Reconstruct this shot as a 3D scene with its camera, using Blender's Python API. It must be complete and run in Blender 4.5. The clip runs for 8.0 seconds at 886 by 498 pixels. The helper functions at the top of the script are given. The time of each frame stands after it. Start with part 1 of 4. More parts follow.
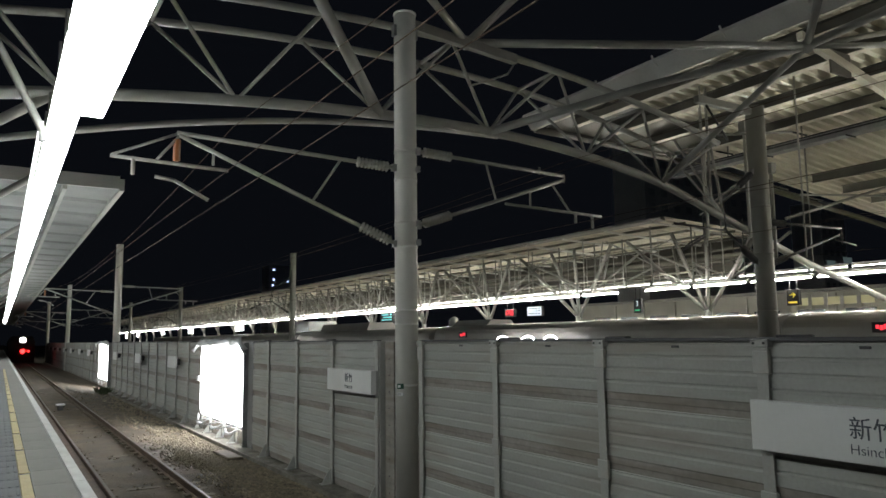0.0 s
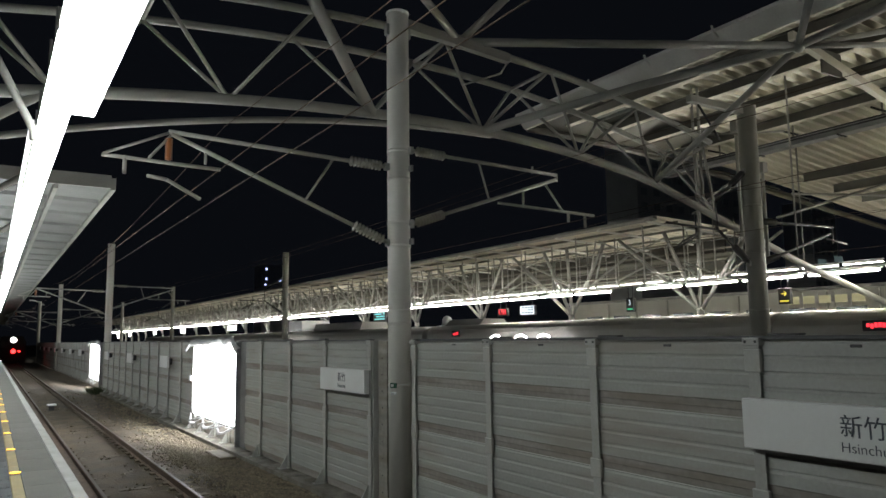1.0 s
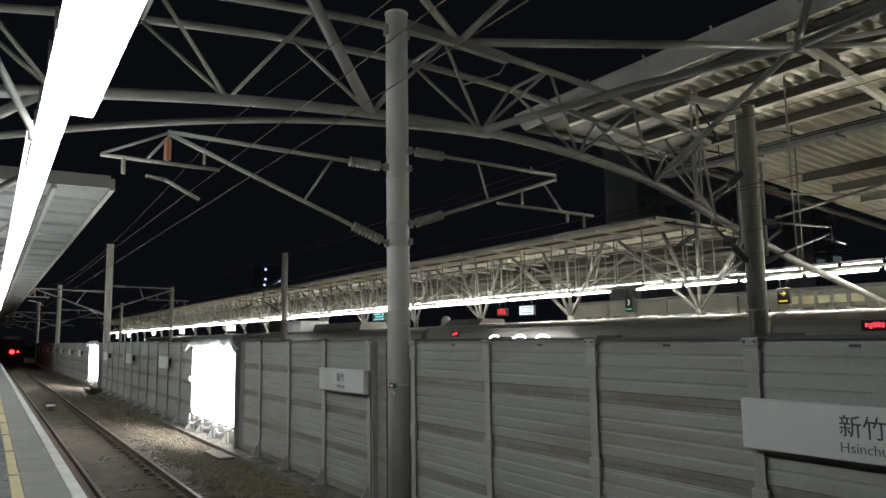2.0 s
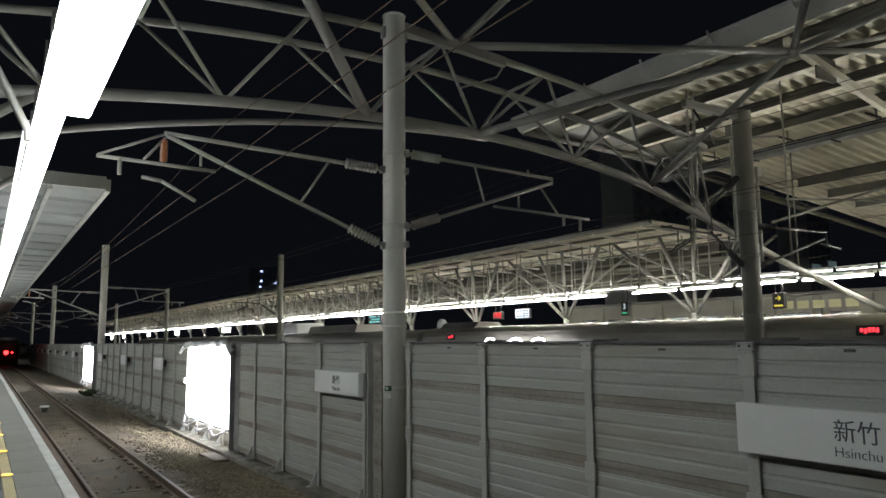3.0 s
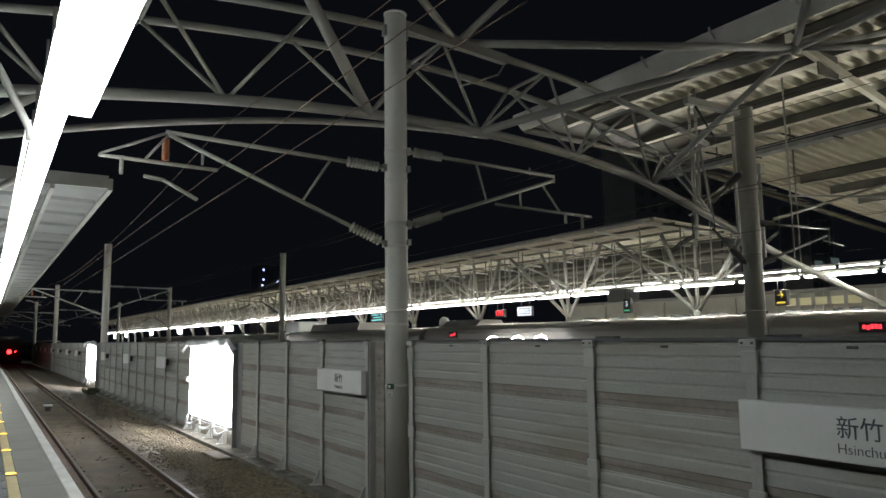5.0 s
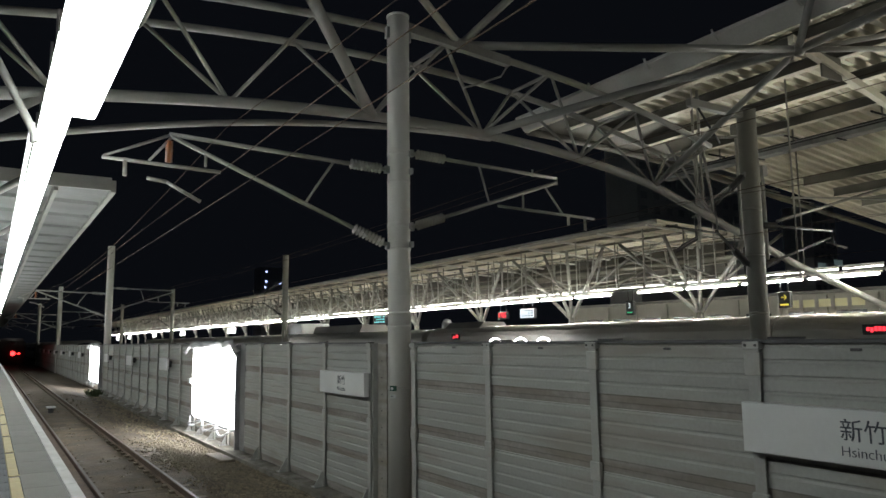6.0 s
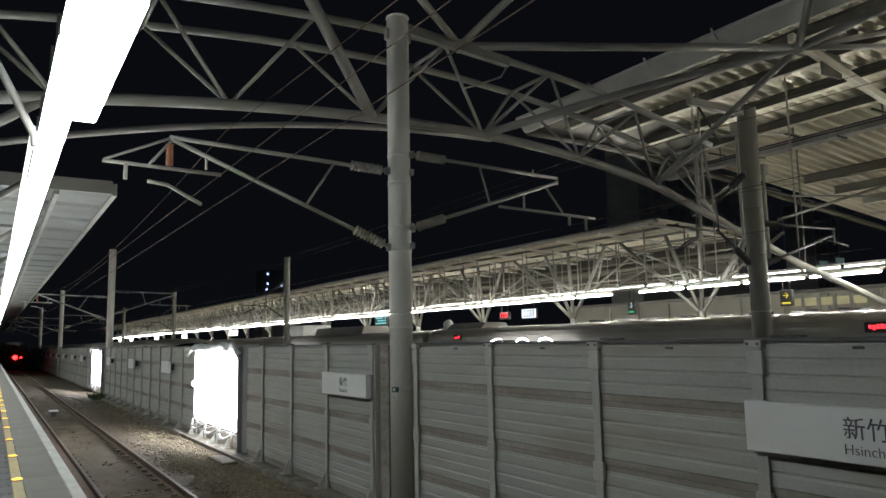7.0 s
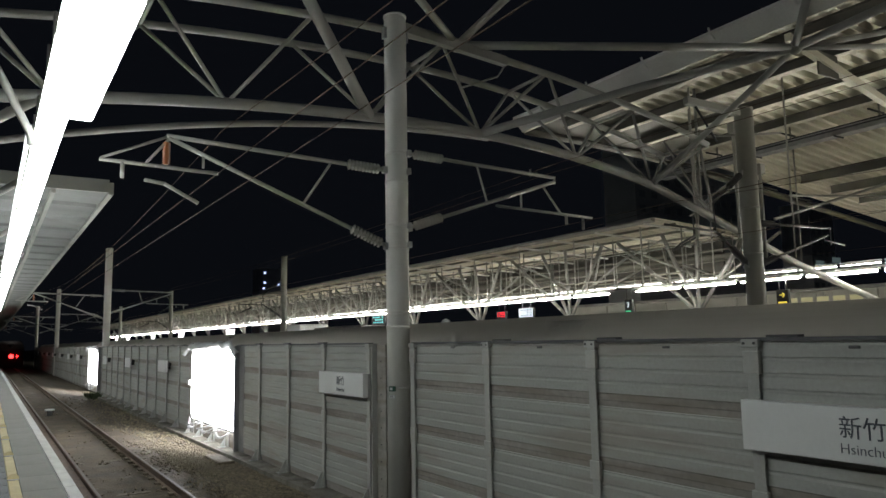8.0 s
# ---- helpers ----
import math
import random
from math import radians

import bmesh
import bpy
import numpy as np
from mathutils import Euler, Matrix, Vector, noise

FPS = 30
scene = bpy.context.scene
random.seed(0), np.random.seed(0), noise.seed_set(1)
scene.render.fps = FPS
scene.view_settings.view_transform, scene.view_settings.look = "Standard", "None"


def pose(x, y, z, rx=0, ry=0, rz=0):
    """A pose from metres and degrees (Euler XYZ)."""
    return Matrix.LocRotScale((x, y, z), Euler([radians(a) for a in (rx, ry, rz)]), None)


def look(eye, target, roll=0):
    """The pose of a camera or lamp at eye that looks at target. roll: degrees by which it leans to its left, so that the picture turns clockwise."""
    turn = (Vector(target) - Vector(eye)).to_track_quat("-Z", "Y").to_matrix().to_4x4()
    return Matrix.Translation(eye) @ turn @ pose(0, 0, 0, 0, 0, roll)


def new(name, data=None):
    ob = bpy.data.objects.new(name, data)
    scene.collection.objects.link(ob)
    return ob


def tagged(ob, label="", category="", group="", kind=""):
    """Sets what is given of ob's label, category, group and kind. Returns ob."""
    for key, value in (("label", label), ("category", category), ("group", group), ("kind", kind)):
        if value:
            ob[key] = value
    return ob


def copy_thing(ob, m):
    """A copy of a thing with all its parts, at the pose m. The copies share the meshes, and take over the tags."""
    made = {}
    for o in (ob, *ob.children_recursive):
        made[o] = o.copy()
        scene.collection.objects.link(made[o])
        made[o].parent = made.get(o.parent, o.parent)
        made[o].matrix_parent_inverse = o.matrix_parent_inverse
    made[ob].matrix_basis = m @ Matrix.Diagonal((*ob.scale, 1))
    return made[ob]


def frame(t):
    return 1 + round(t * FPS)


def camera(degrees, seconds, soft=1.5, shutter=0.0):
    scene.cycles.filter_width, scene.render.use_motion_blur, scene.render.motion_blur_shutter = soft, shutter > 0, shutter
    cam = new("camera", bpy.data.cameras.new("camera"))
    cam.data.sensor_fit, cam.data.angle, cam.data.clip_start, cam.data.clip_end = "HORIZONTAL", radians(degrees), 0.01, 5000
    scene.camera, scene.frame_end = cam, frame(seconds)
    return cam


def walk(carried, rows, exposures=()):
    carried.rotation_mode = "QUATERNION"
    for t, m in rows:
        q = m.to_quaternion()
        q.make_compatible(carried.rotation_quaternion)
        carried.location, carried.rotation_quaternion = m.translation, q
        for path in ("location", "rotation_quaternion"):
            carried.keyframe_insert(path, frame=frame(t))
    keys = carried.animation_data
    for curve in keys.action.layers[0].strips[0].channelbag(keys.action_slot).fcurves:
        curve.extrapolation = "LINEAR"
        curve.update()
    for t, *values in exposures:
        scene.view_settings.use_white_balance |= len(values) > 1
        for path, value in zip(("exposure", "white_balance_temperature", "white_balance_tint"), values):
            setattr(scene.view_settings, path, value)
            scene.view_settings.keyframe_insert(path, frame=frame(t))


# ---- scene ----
# ---- camera and its walk ----
cam = camera(63.03, 8.0, soft=1.5, shutter=0.5)
EYE = 2.55                      # eye height over the rails of the near track


def aim(yaw, pitch, roll):
    a, b = radians(yaw), radians(pitch)
    eye = Vector((0, 0, EYE))
    return look(eye, eye + 10 * Vector((math.sin(a) * math.cos(b), math.cos(a) * math.cos(b), math.sin(b))), roll)


walk(cam, [
    (0.0, aim(31.457, 6.967, -0.726)), (0.5, aim(31.827, 6.927, -0.712)), (1.0, aim(32.017, 6.891, -0.827)),
    (1.5, aim(32.035, 6.857, -0.923)), (3.0, aim(32.393, 7.127, -0.588)), (3.5, aim(32.624, 7.129, -0.589)),
    (4.0, aim(32.632, 7.039, -0.814)), (4.5, aim(32.418, 6.924, -0.811)), (6.0, aim(32.023, 7.126, -0.72)),
    (6.5, aim(31.964, 7.189, -0.855)), (7.0, aim(31.935, 7.194, -1.135)), (7.5, aim(31.995, 7.15, -1.149)),
    (8.0, aim(32.156, 7.124, -1.1))])

# ---- world and exposure ----
world = bpy.data.worlds.new("night")
scene.world = world
world.use_nodes = True
world.node_tree.nodes["Background"].inputs[0].default_value = (0.10, 0.12, 0.17, 1)
world.node_tree.nodes["Background"].inputs[1].default_value = 0.028
scene.view_settings.exposure = 0.0
LAMP = 195.0                     # glow of the opposite platform's tubes
NEAR = 22.0                     # glow of the near platform's strip lamps
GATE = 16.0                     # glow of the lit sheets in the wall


# ---- materials ----
def mat(name, base, rough=0.6, metal=0.0, vary=0.12, scale=3.0, grain=60.0, bump=0.15, stain=None, stain_scale=0.6,
        stain_amount=0.5, random_tint=0.0, streak=(1, 1, 1), fixed=False):
    m = bpy.data.materials.new(name)
    m.use_nodes = True
    n, l = m.node_tree.nodes, m.node_tree.links
    b = n["Principled BSDF"]
    b.inputs["Roughness"].default_value, b.inputs["Metallic"].default_value = rough, metal
    co = n.new("ShaderNodeTexCoord")
    mp = n.new("ShaderNodeMapping")
    mp.inputs["Scale"].default_value = streak
    l.new(n.new("ShaderNodeNewGeometry").outputs["Position"] if fixed else co.outputs["Object"], mp.inputs["Vector"])
    big, fine = n.new("ShaderNodeTexNoise"), n.new("ShaderNodeTexNoise")
    big.inputs["Scale"].default_value, big.inputs["Detail"].default_value = scale, 6
    fine.inputs["Scale"].default_value, fine.inputs["Detail"].default_value = grain, 4
    l.new(mp.outputs[0], big.inputs["Vector"]), l.new(co.outputs["Object"], fine.inputs["Vector"])
    ramp = n.new("ShaderNodeValToRGB")
    c = base
    ramp.color_ramp.elements[0].position, ramp.color_ramp.elements[1].position = 0.3, 0.7
    ramp.color_ramp.elements[0].color = (*[max(0, v * (1 - vary)) for v in c], 1)
    ramp.color_ramp.elements[1].color = (*[min(1, v * (1 + vary)) for v in c], 1)
    l.new(big.outputs["Fac"], ramp.inputs[0])
    mix = n.new("ShaderNodeMix")
    mix.data_type, mix.blend_type = "RGBA", "MULTIPLY"
    mix.inputs["Factor"].default_value = min(1, vary * 2)
    l.new(ramp.outputs[0], mix.inputs["A"])
    l.new(fine.outputs["Fac"], mix.inputs["B"])
    out = mix.outputs["Result"]
    if stain:
        sn, sr = n.new("ShaderNodeTexNoise"), n.new("ShaderNodeValToRGB")
        sn.inputs["Scale"].default_value, sn.inputs["Detail"].default_value = stain_scale, 8
        l.new(mp.outputs[0], sn.inputs["Vector"])
        sr.color_ramp.elements[0].position, sr.color_ramp.elements[1].position = 0.48, 0.68
        sr.color_ramp.elements[1].color = (stain_amount,) * 3 + (1,)
        l.new(sn.outputs["Fac"], sr.inputs[0])
        sm = n.new("ShaderNodeMix")
        sm.data_type = "RGBA"
        l.new(sr.outputs[0], sm.inputs["Factor"]), l.new(out, sm.inputs["A"])
        sm.inputs["B"].default_value = (*stain, 1)
        out = sm.outputs["Result"]
    if random_tint:
        oi, mr, rm = n.new("ShaderNodeObjectInfo"), n.new("ShaderNodeMapRange"), n.new("ShaderNodeMix")
        mr.inputs["To Min"].default_value, mr.inputs["To Max"].default_value = 1 - random_tint, 1.0
        rm.data_type, rm.blend_type = "RGBA", "MULTIPLY"
        rm.inputs["Factor"].default_value = 1
        l.new(oi.outputs["Random"], mr.inputs["Value"]), l.new(out, rm.inputs["A"]), l.new(mr.outputs[0], rm.inputs["B"])
        out = rm.outputs["Result"]
    l.new(out, b.inputs["Base Color"])
    if bump:
        bp = n.new("ShaderNodeBump")
        bp.inputs["Strength"].default_value, bp.inputs["Distance"].default_value = bump, 0.02
        l.new(fine.outputs["Fac"], bp.inputs["Height"]), l.new(bp.outputs[0], b.inputs["Normal"])
    return m


def glow(name, colour, strength):
    m = bpy.data.materials.new(name)
    m.use_nodes = True
    b = m.node_tree.nodes["Principled BSDF"]
    b.inputs["Base Color"].default_value = (*[min(0.8, v) for v in colour], 1)
    b.inputs["Emission Color"].default_value, b.inputs["Emission Strength"].default_value = (*colour, 1), strength
    return m


STEEL = mat("painted steel", (0.41, 0.405, 0.375), 0.3, 0.0, 0.12, 1.2, 40, 0.1, (0.26, 0.24, 0.21), 0.8, 0.35)
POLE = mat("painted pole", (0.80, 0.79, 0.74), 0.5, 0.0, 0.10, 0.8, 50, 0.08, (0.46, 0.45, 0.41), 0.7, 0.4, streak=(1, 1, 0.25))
# Darker grey for the masts of the far row.
DARKPOLE = mat("weathered pole", (0.36, 0.355, 0.32), 0.55, 0.0, 0.15, 0.8, 50, 0.08, (0.2, 0.19, 0.17), 0.7, 0.5, streak=(1, 1, 0.25))
GALV = mat("galvanised steel", (0.42, 0.42, 0.42), 0.45, 0.3, 0.2, 4, 60, 0.1)
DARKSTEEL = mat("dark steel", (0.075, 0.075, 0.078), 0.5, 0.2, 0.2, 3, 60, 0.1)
PANEL = mat("wall panel", (0.425, 0.432, 0.40), 0.6, 0.0, 0.13, 1.3, 25, 0.1, (0.27, 0.245, 0.205), 1.3, 0.75, 0.12, streak=(1, 0.45, 3.6), fixed=True)
GRIME = mat("grimy joint", (0.335, 0.315, 0.28), 0.85, 0.0, 0.22, 1.8, 14, 0.2, (0.195, 0.165, 0.13), 1.2, 0.9, streak=(1, 0.45, 4), fixed=True)
POSTM = mat("post steel", (0.46, 0.46, 0.43), 0.55, 0.0, 0.12, 2, 30, 0.1, (0.33, 0.29, 0.22), 2.0, 0.5, 0.1, streak=(1, 1, 0.3))
CONC = mat("concrete", (0.30, 0.29, 0.27), 0.85, 0.0, 0.2, 1.5, 40, 0.3, (0.16, 0.14, 0.12), 1.2, 0.5)
FOOT = mat("stained footing concrete", (0.25, 0.232, 0.195), 0.95, 0.0, 0.4, 3.0, 30, 0.8, (0.085, 0.072, 0.052), 1.8, 0.85)
SLEEP = mat("dirty sleeper", (0.175, 0.14, 0.10), 0.9, 0.0, 0.3, 4, 40, 0.3, (0.10, 0.08, 0.062), 2, 0.7)
DIRT = mat("oily ballast bed", (0.135, 0.098, 0.056), 0.95, 0.0, 0.55, 1.3, 30, 1.0, (0.052, 0.040, 0.026), 0.9, 0.85)
STONE = mat("ballast stone", (0.34, 0.285, 0.195), 0.9, 0.0, 0.5, 9.0, 40, 0.5, (0.14, 0.115, 0.09), 1.6, 0.7)
PAVE = mat("platform paving", (0.225, 0.22, 0.198), 0.75, 0.0, 0.16, 1.0, 70, 0.2, (0.19, 0.19, 0.19), 0.8, 0.5, 0.10)
TACT = mat("tactile paving", (0.20, 0.21, 0.22), 0.8, 0.0, 0.2, 1.5, 60, 0.3, random_tint=0.12)
EDGE = mat("white coping", (0.62, 0.62, 0.60), 0.7, 0.0, 0.12, 2, 50, 0.2, (0.36, 0.34, 0.31), 1.5, 0.45, 0.10)
YELLOW = mat("yellow line", (0.62, 0.52, 0.27), 0.7, 0.0, 0.15, 2, 50, 0.2, (0.42, 0.35, 0.22), 2.5, 0.5, 0.08)
RUST = mat("rusty rail", (0.125, 0.08, 0.05), 0.8, 0.2, 0.3, 4, 50, 0.4)
RAILTOP = mat("worn rail head", (0.13, 0.10, 0.085), 0.5, 0.3, 0.15, 4, 60, 0.05)
SHEETN = mat("dusty canopy sheet", (0.25, 0.26, 0.25), 0.6, 0.0, 0.2, 0.8, 20, 0.05, (0.22, 0.22, 0.21), 0.6, 0.6)
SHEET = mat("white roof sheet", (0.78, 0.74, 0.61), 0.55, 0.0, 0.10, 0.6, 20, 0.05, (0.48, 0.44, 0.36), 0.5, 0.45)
COLST = mat("column steel", (0.27, 0.27, 0.25), 0.28, 0.0, 0.15, 2, 30, 0.05, (0.2, 0.19, 0.17), 1.0, 0.4)
BACKM = mat("rear fascia paint", (0.075, 0.07, 0.06), 0.7, 0.0, 0.25, 0.7, 10, 0.05)
CANSHEET = mat("weathered canopy sheet", (0.80, 0.75, 0.62), 0.65, 0.0, 0.15, 0.5, 20, 0.05, (0.26, 0.24, 0.20), 0.5, 0.6)
BEAM = mat("grey beam", (0.36, 0.35, 0.32), 0.55, 0.0, 0.15, 1.0, 30, 0.1)
FASCIA = mat("gutter fascia", (0.8, 0.79, 0.75), 0.5, 0.0, 0.1, 0.5, 20, 0.05, (0.44, 0.42, 0.38), 0.6, 0.5)
SIGNW = mat("sign face", (0.72, 0.73, 0.72), 0.4, 0.0, 0.04, 1.5, 30, 0.0, (0.6, 0.59, 0.56), 1.2, 0.4)
INK = mat("dark lettering", (0.07, 0.08, 0.10), 0.5, 0.0, 0.1, 5, 50, 0.0)
CERAM = mat("insulator ceramic", (0.52, 0.50, 0.46), 0.25, 0.0, 0.12, 8, 40, 0.0)
BROWNI = mat("brown insulator", (0.42, 0.15, 0.05), 0.3, 0.0, 0.15, 8, 40, 0.0)
TRAINW = mat("standing train skin", (0.37, 0.35, 0.315), 0.32, 0.0, 0.08, 0.5, 20, 0.02, (0.34, 0.31, 0.28), 0.5, 0.5, streak=(1, 0.3, 1))
TRAINP = mat("passing train skin", (0.50, 0.465, 0.40), 0.4, 0.0, 0.10, 0.4, 15, 0.02, (0.34, 0.32, 0.29), 0.4, 0.5, streak=(1, 0.2, 1))
ROOFT = mat("train roof", (0.33, 0.31, 0.29), 0.5, 0.0, 0.15, 0.5, 20, 0.05)
BLACK = mat("black rubber", (0.03, 0.03, 0.032), 0.5, 0.0, 0.2, 5, 40, 0.05)
NEARBLACK = mat("sooty paint", (0.006, 0.006, 0.006), 0.9, 0.0, 0.2, 2, 20, 0.05)
GLASSD = mat("dark window", (0.02, 0.025, 0.03), 0.1, 0.0, 0.1, 3, 20, 0.0)
PLASTIC = mat("crumpled plastic", (0.5, 0.51, 0.52), 0.35, 0.0, 0.06, 4, 30, 0.1)
BUILD = mat("far building", (0.82, 0.85, 0.84), 0.8, 0.0, 0.15, 0.1, 3, 0.0)
WINF = mat("unlit far window", (0.5, 0.54, 0.55), 0.6, 0.0, 0.1, 0.5, 3, 0.0)
GREEN = mat("green paint", (0.02, 0.09, 0.055), 0.5, 0.0, 0.1, 4, 40, 0.0)
WEED = mat("weeds", (0.06, 0.085, 0.03), 0.8, 0.0, 0.3, 6, 60, 0.0)
# Base holds the shade of purlin sides turned away from the lamps.
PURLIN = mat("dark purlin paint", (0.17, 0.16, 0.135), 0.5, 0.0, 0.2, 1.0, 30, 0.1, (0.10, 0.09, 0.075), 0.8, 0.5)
JAMB = mat("grey jamb steel", (0.24, 0.245, 0.25), 0.5, 0.0, 0.2, 2, 40, 0.1, (0.12, 0.115, 0.11), 1.2, 0.5)
WALLW = mat("station wall", (0.58, 0.57, 0.50), 0.7, 0.0, 0.1, 0.5, 20, 0.05, (0.42, 0.4, 0.34), 0.6, 0.4)
TUBE = glow("fluorescent tube", (1.0, 0.985, 0.88), LAMP)
TUBEL = glow("canopy tube", (0.94, 1.0, 0.98), NEAR)
WORKL = glow("work lamp glow", (1.0, 1.0, 1.0), 80.0)
TUBES = glow("small fluorescent tube", (1.0, 0.985, 0.88), 18.0)
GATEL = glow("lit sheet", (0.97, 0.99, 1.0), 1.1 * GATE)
REDL = glow("red light", (1.0, 0.02, 0.02), 10.0)
REDLED = glow("red display", (1.0, 0.04, 0.06), 1.8)
CYANLED = glow("cyan display", (0.25, 0.8, 0.8), 0.8)
WHITED = glow("white display", (0.75, 0.85, 0.95), 1.2)
GREENL = glow("green display", (0.1, 0.7, 0.35), 0.6)
LITBOX = glow("lit box", (1.0, 1.0, 0.97), 4.0)
LITWIN = glow("lit window", (1.0, 0.85, 0.5), 0.12)
DIMWIN = glow("dim office window", (0.55, 0.75, 0.75), 0.09)
AMBER = glow("amber light", (1.0, 0.52, 0.05), 3.2)
YELLED = glow("yellow arrow", (1.0, 0.75, 0.1), 0.8)
BLUEW = glow("blue-white lamp", (0.45, 0.55, 1.0), 2.5)
HEADL = glow("head lamp", (1.0, 0.95, 0.88), 10.0)


# ---- mesh helpers ----
def link(name, bm, material, parent=None, label="", smooth=False):
    me = bpy.data.meshes.new(name)
    if smooth:
        for f in bm.faces:
            f.smooth = True
    bm.to_mesh(me)
    bm.free()
    for m in material if isinstance(material, (list, tuple)) else [material]:
        me.materials.append(m)
    ob = new(name, me)
    ob.parent = parent
    if label:
        ob["label"] = label
    return ob


def part(name, bm, material, parent, label="", smooth=False):
    return link(name, bm, material, parent, label, smooth)


def share(ob, x, y, z, parent=None, turn=None):
    """Another piece on the mesh of ob."""
    o = new(ob.name.split(".")[0], ob.data)
    o.parent = parent
    o.matrix_basis = pose(x, y, z) if turn is None else pose(x, y, z, *turn)
    return o


def thing(name, label, category, group="", kind="", at=(0, 0, 0)):
    e = new(name)
    e.empty_display_size = 0.2
    e.matrix_basis = pose(*at)
    return tagged(e, label, category, group, kind)


def box(bm, lo, hi, mi=0, chamfer=0.0):
    v = [bm.verts.new((x, y, z)) for z in (lo[2], hi[2]) for y in (lo[1], hi[1]) for x in (lo[0], hi[0])]
    fs = [bm.faces.new([v[i] for i in q]) for q in ((0, 2, 3, 1), (4, 5, 7, 6), (0, 1, 5, 4), (2, 6, 7, 3), (0, 4, 6, 2), (1, 3, 7, 5))]
    for f in fs:
        f.material_index = mi
    if chamfer:
        es = list({e for f in fs for e in f.edges})
        r = bmesh.ops.bevel(bm, geom=es, offset=chamfer, segments=1, affect="EDGES")
        for f in r["faces"]:
            f.material_index = mi


def ring(bm, c, axis, r, n):
    axis = axis.normalized()
    side = axis.cross(Vector((0, 0, 1)) if abs(axis.z) < 0.9 else Vector((1, 0, 0))).normalized()
    up = side.cross(axis)
    return [bm.verts.new(c + r * (math.cos(2 * math.pi * k / n) * side + math.sin(2 * math.pi * k / n) * up)) for k in range(n)]


def sweep(bm, pts, r, n=10, cap=True):
    """A round bar through pts; r is one radius or one for each point."""
    pts = [Vector(p) for p in pts]
    rs = r if isinstance(r, (list, tuple)) else [r] * len(pts)
    rings = []
    for i, p in enumerate(pts):
        a = pts[min(i + 1, len(pts) - 1)] - pts[max(i - 1, 0)]
        rings.append(ring(bm, p, a, rs[i], n))
    for a, b in zip(rings, rings[1:]):
        for k in range(n):
            bm.faces.new((a[k], a[(k + 1) % n], b[(k + 1) % n], b[k]))
    if cap:
        bm.faces.new(rings[0][::-1]), bm.faces.new(rings[-1])


def bar(name, pts, r, material, parent, n=10, label=""):
    bm = bmesh.new()
    sweep(bm, pts, r, n)
    return part(name, bm, material, parent, label, True)


def block(name, lo, hi, material, parent=None, label="", chamfer=0.0):
    bm = bmesh.new()
    box(bm, lo, hi, 0, chamfer)
    return part(name, bm, material, parent, label)


def extrude(bm, profile, y0, y1, closed=True, mi=0):
    """A profile of (x, z) drawn along y."""
    a = [bm.verts.new((x, y0, z)) for x, z in profile]
    b = [bm.verts.new((x, y1, z)) for x, z in profile]
    n = len(profile)
    for k in range(n if closed else n - 1):
        f = bm.faces.new((a[k], a[(k + 1) % n], b[(k + 1) % n], b[k]))
        f.material_index = mi
    if closed:
        bm.faces.new(a[::-1]).material_index = mi
        bm.faces.new(b).material_index = mi


def writing(text, size, material, m, parent, name="lettering", font_offset=0.0):
    cu = bpy.data.curves.new(name, "FONT")
    cu.body, cu.size, cu.extrude, cu.offset = text, size, 0.002, font_offset * size
    cu.align_x, cu.align_y = "CENTER", "CENTER"
    tmp = bpy.data.objects.new("tmp", cu)
    scene.collection.objects.link(tmp)
    bpy.context.view_layer.update()
    me = bpy.data.meshes.new_from_object(tmp.evaluated_get(bpy.context.evaluated_depsgraph_get()))
    bpy.data.objects.remove(tmp)
    me.materials.clear()
    me.materials.append(material)
    ob = new(name, me)
    ob.parent = parent
    ob.matrix_basis = m
    return ob


# ---- ground ----
def ground():
    bm = bmesh.new()
    xs = [-400, -60, -8, 0.6, 1.0, 1.3, 3.5, 3.9, 4.6, 5.2, 5.6, 6.2, 7.0, 17, 22, 60, 500]
    zs = [-.5, -.5, -.5, -.5, -.12, -.06, -.06, -.12, -.26, -.30, -.30, -.35, -.85, -.85, -.85, -.85, -.85]
    ys = [-300, -40, -8] + [y * 1.0 for y in range(-4, 60)] + [70, 90, 120, 160, 220, 400, 900]
    rows = []
    for y in ys:
        row = []
        for x, z in zip(xs, zs):
            w = 0.025 * noise.noise((x * 2, y * 0.9, 0)) if 1 < x < 6 and y < 70 else 0
            row.append(bm.verts.new((x, y, z + w)))
        rows.append(row)
    for a, b in zip(rows, rows[1:]):
        for k in range(len(xs) - 1):
            bm.faces.new((a[k], a[k + 1], b[k + 1], b[k]))
    return tagged(link("ground", bm, DIRT), "dark oily ballast bed beside the railway track", "ground", kind="structure")


ground()


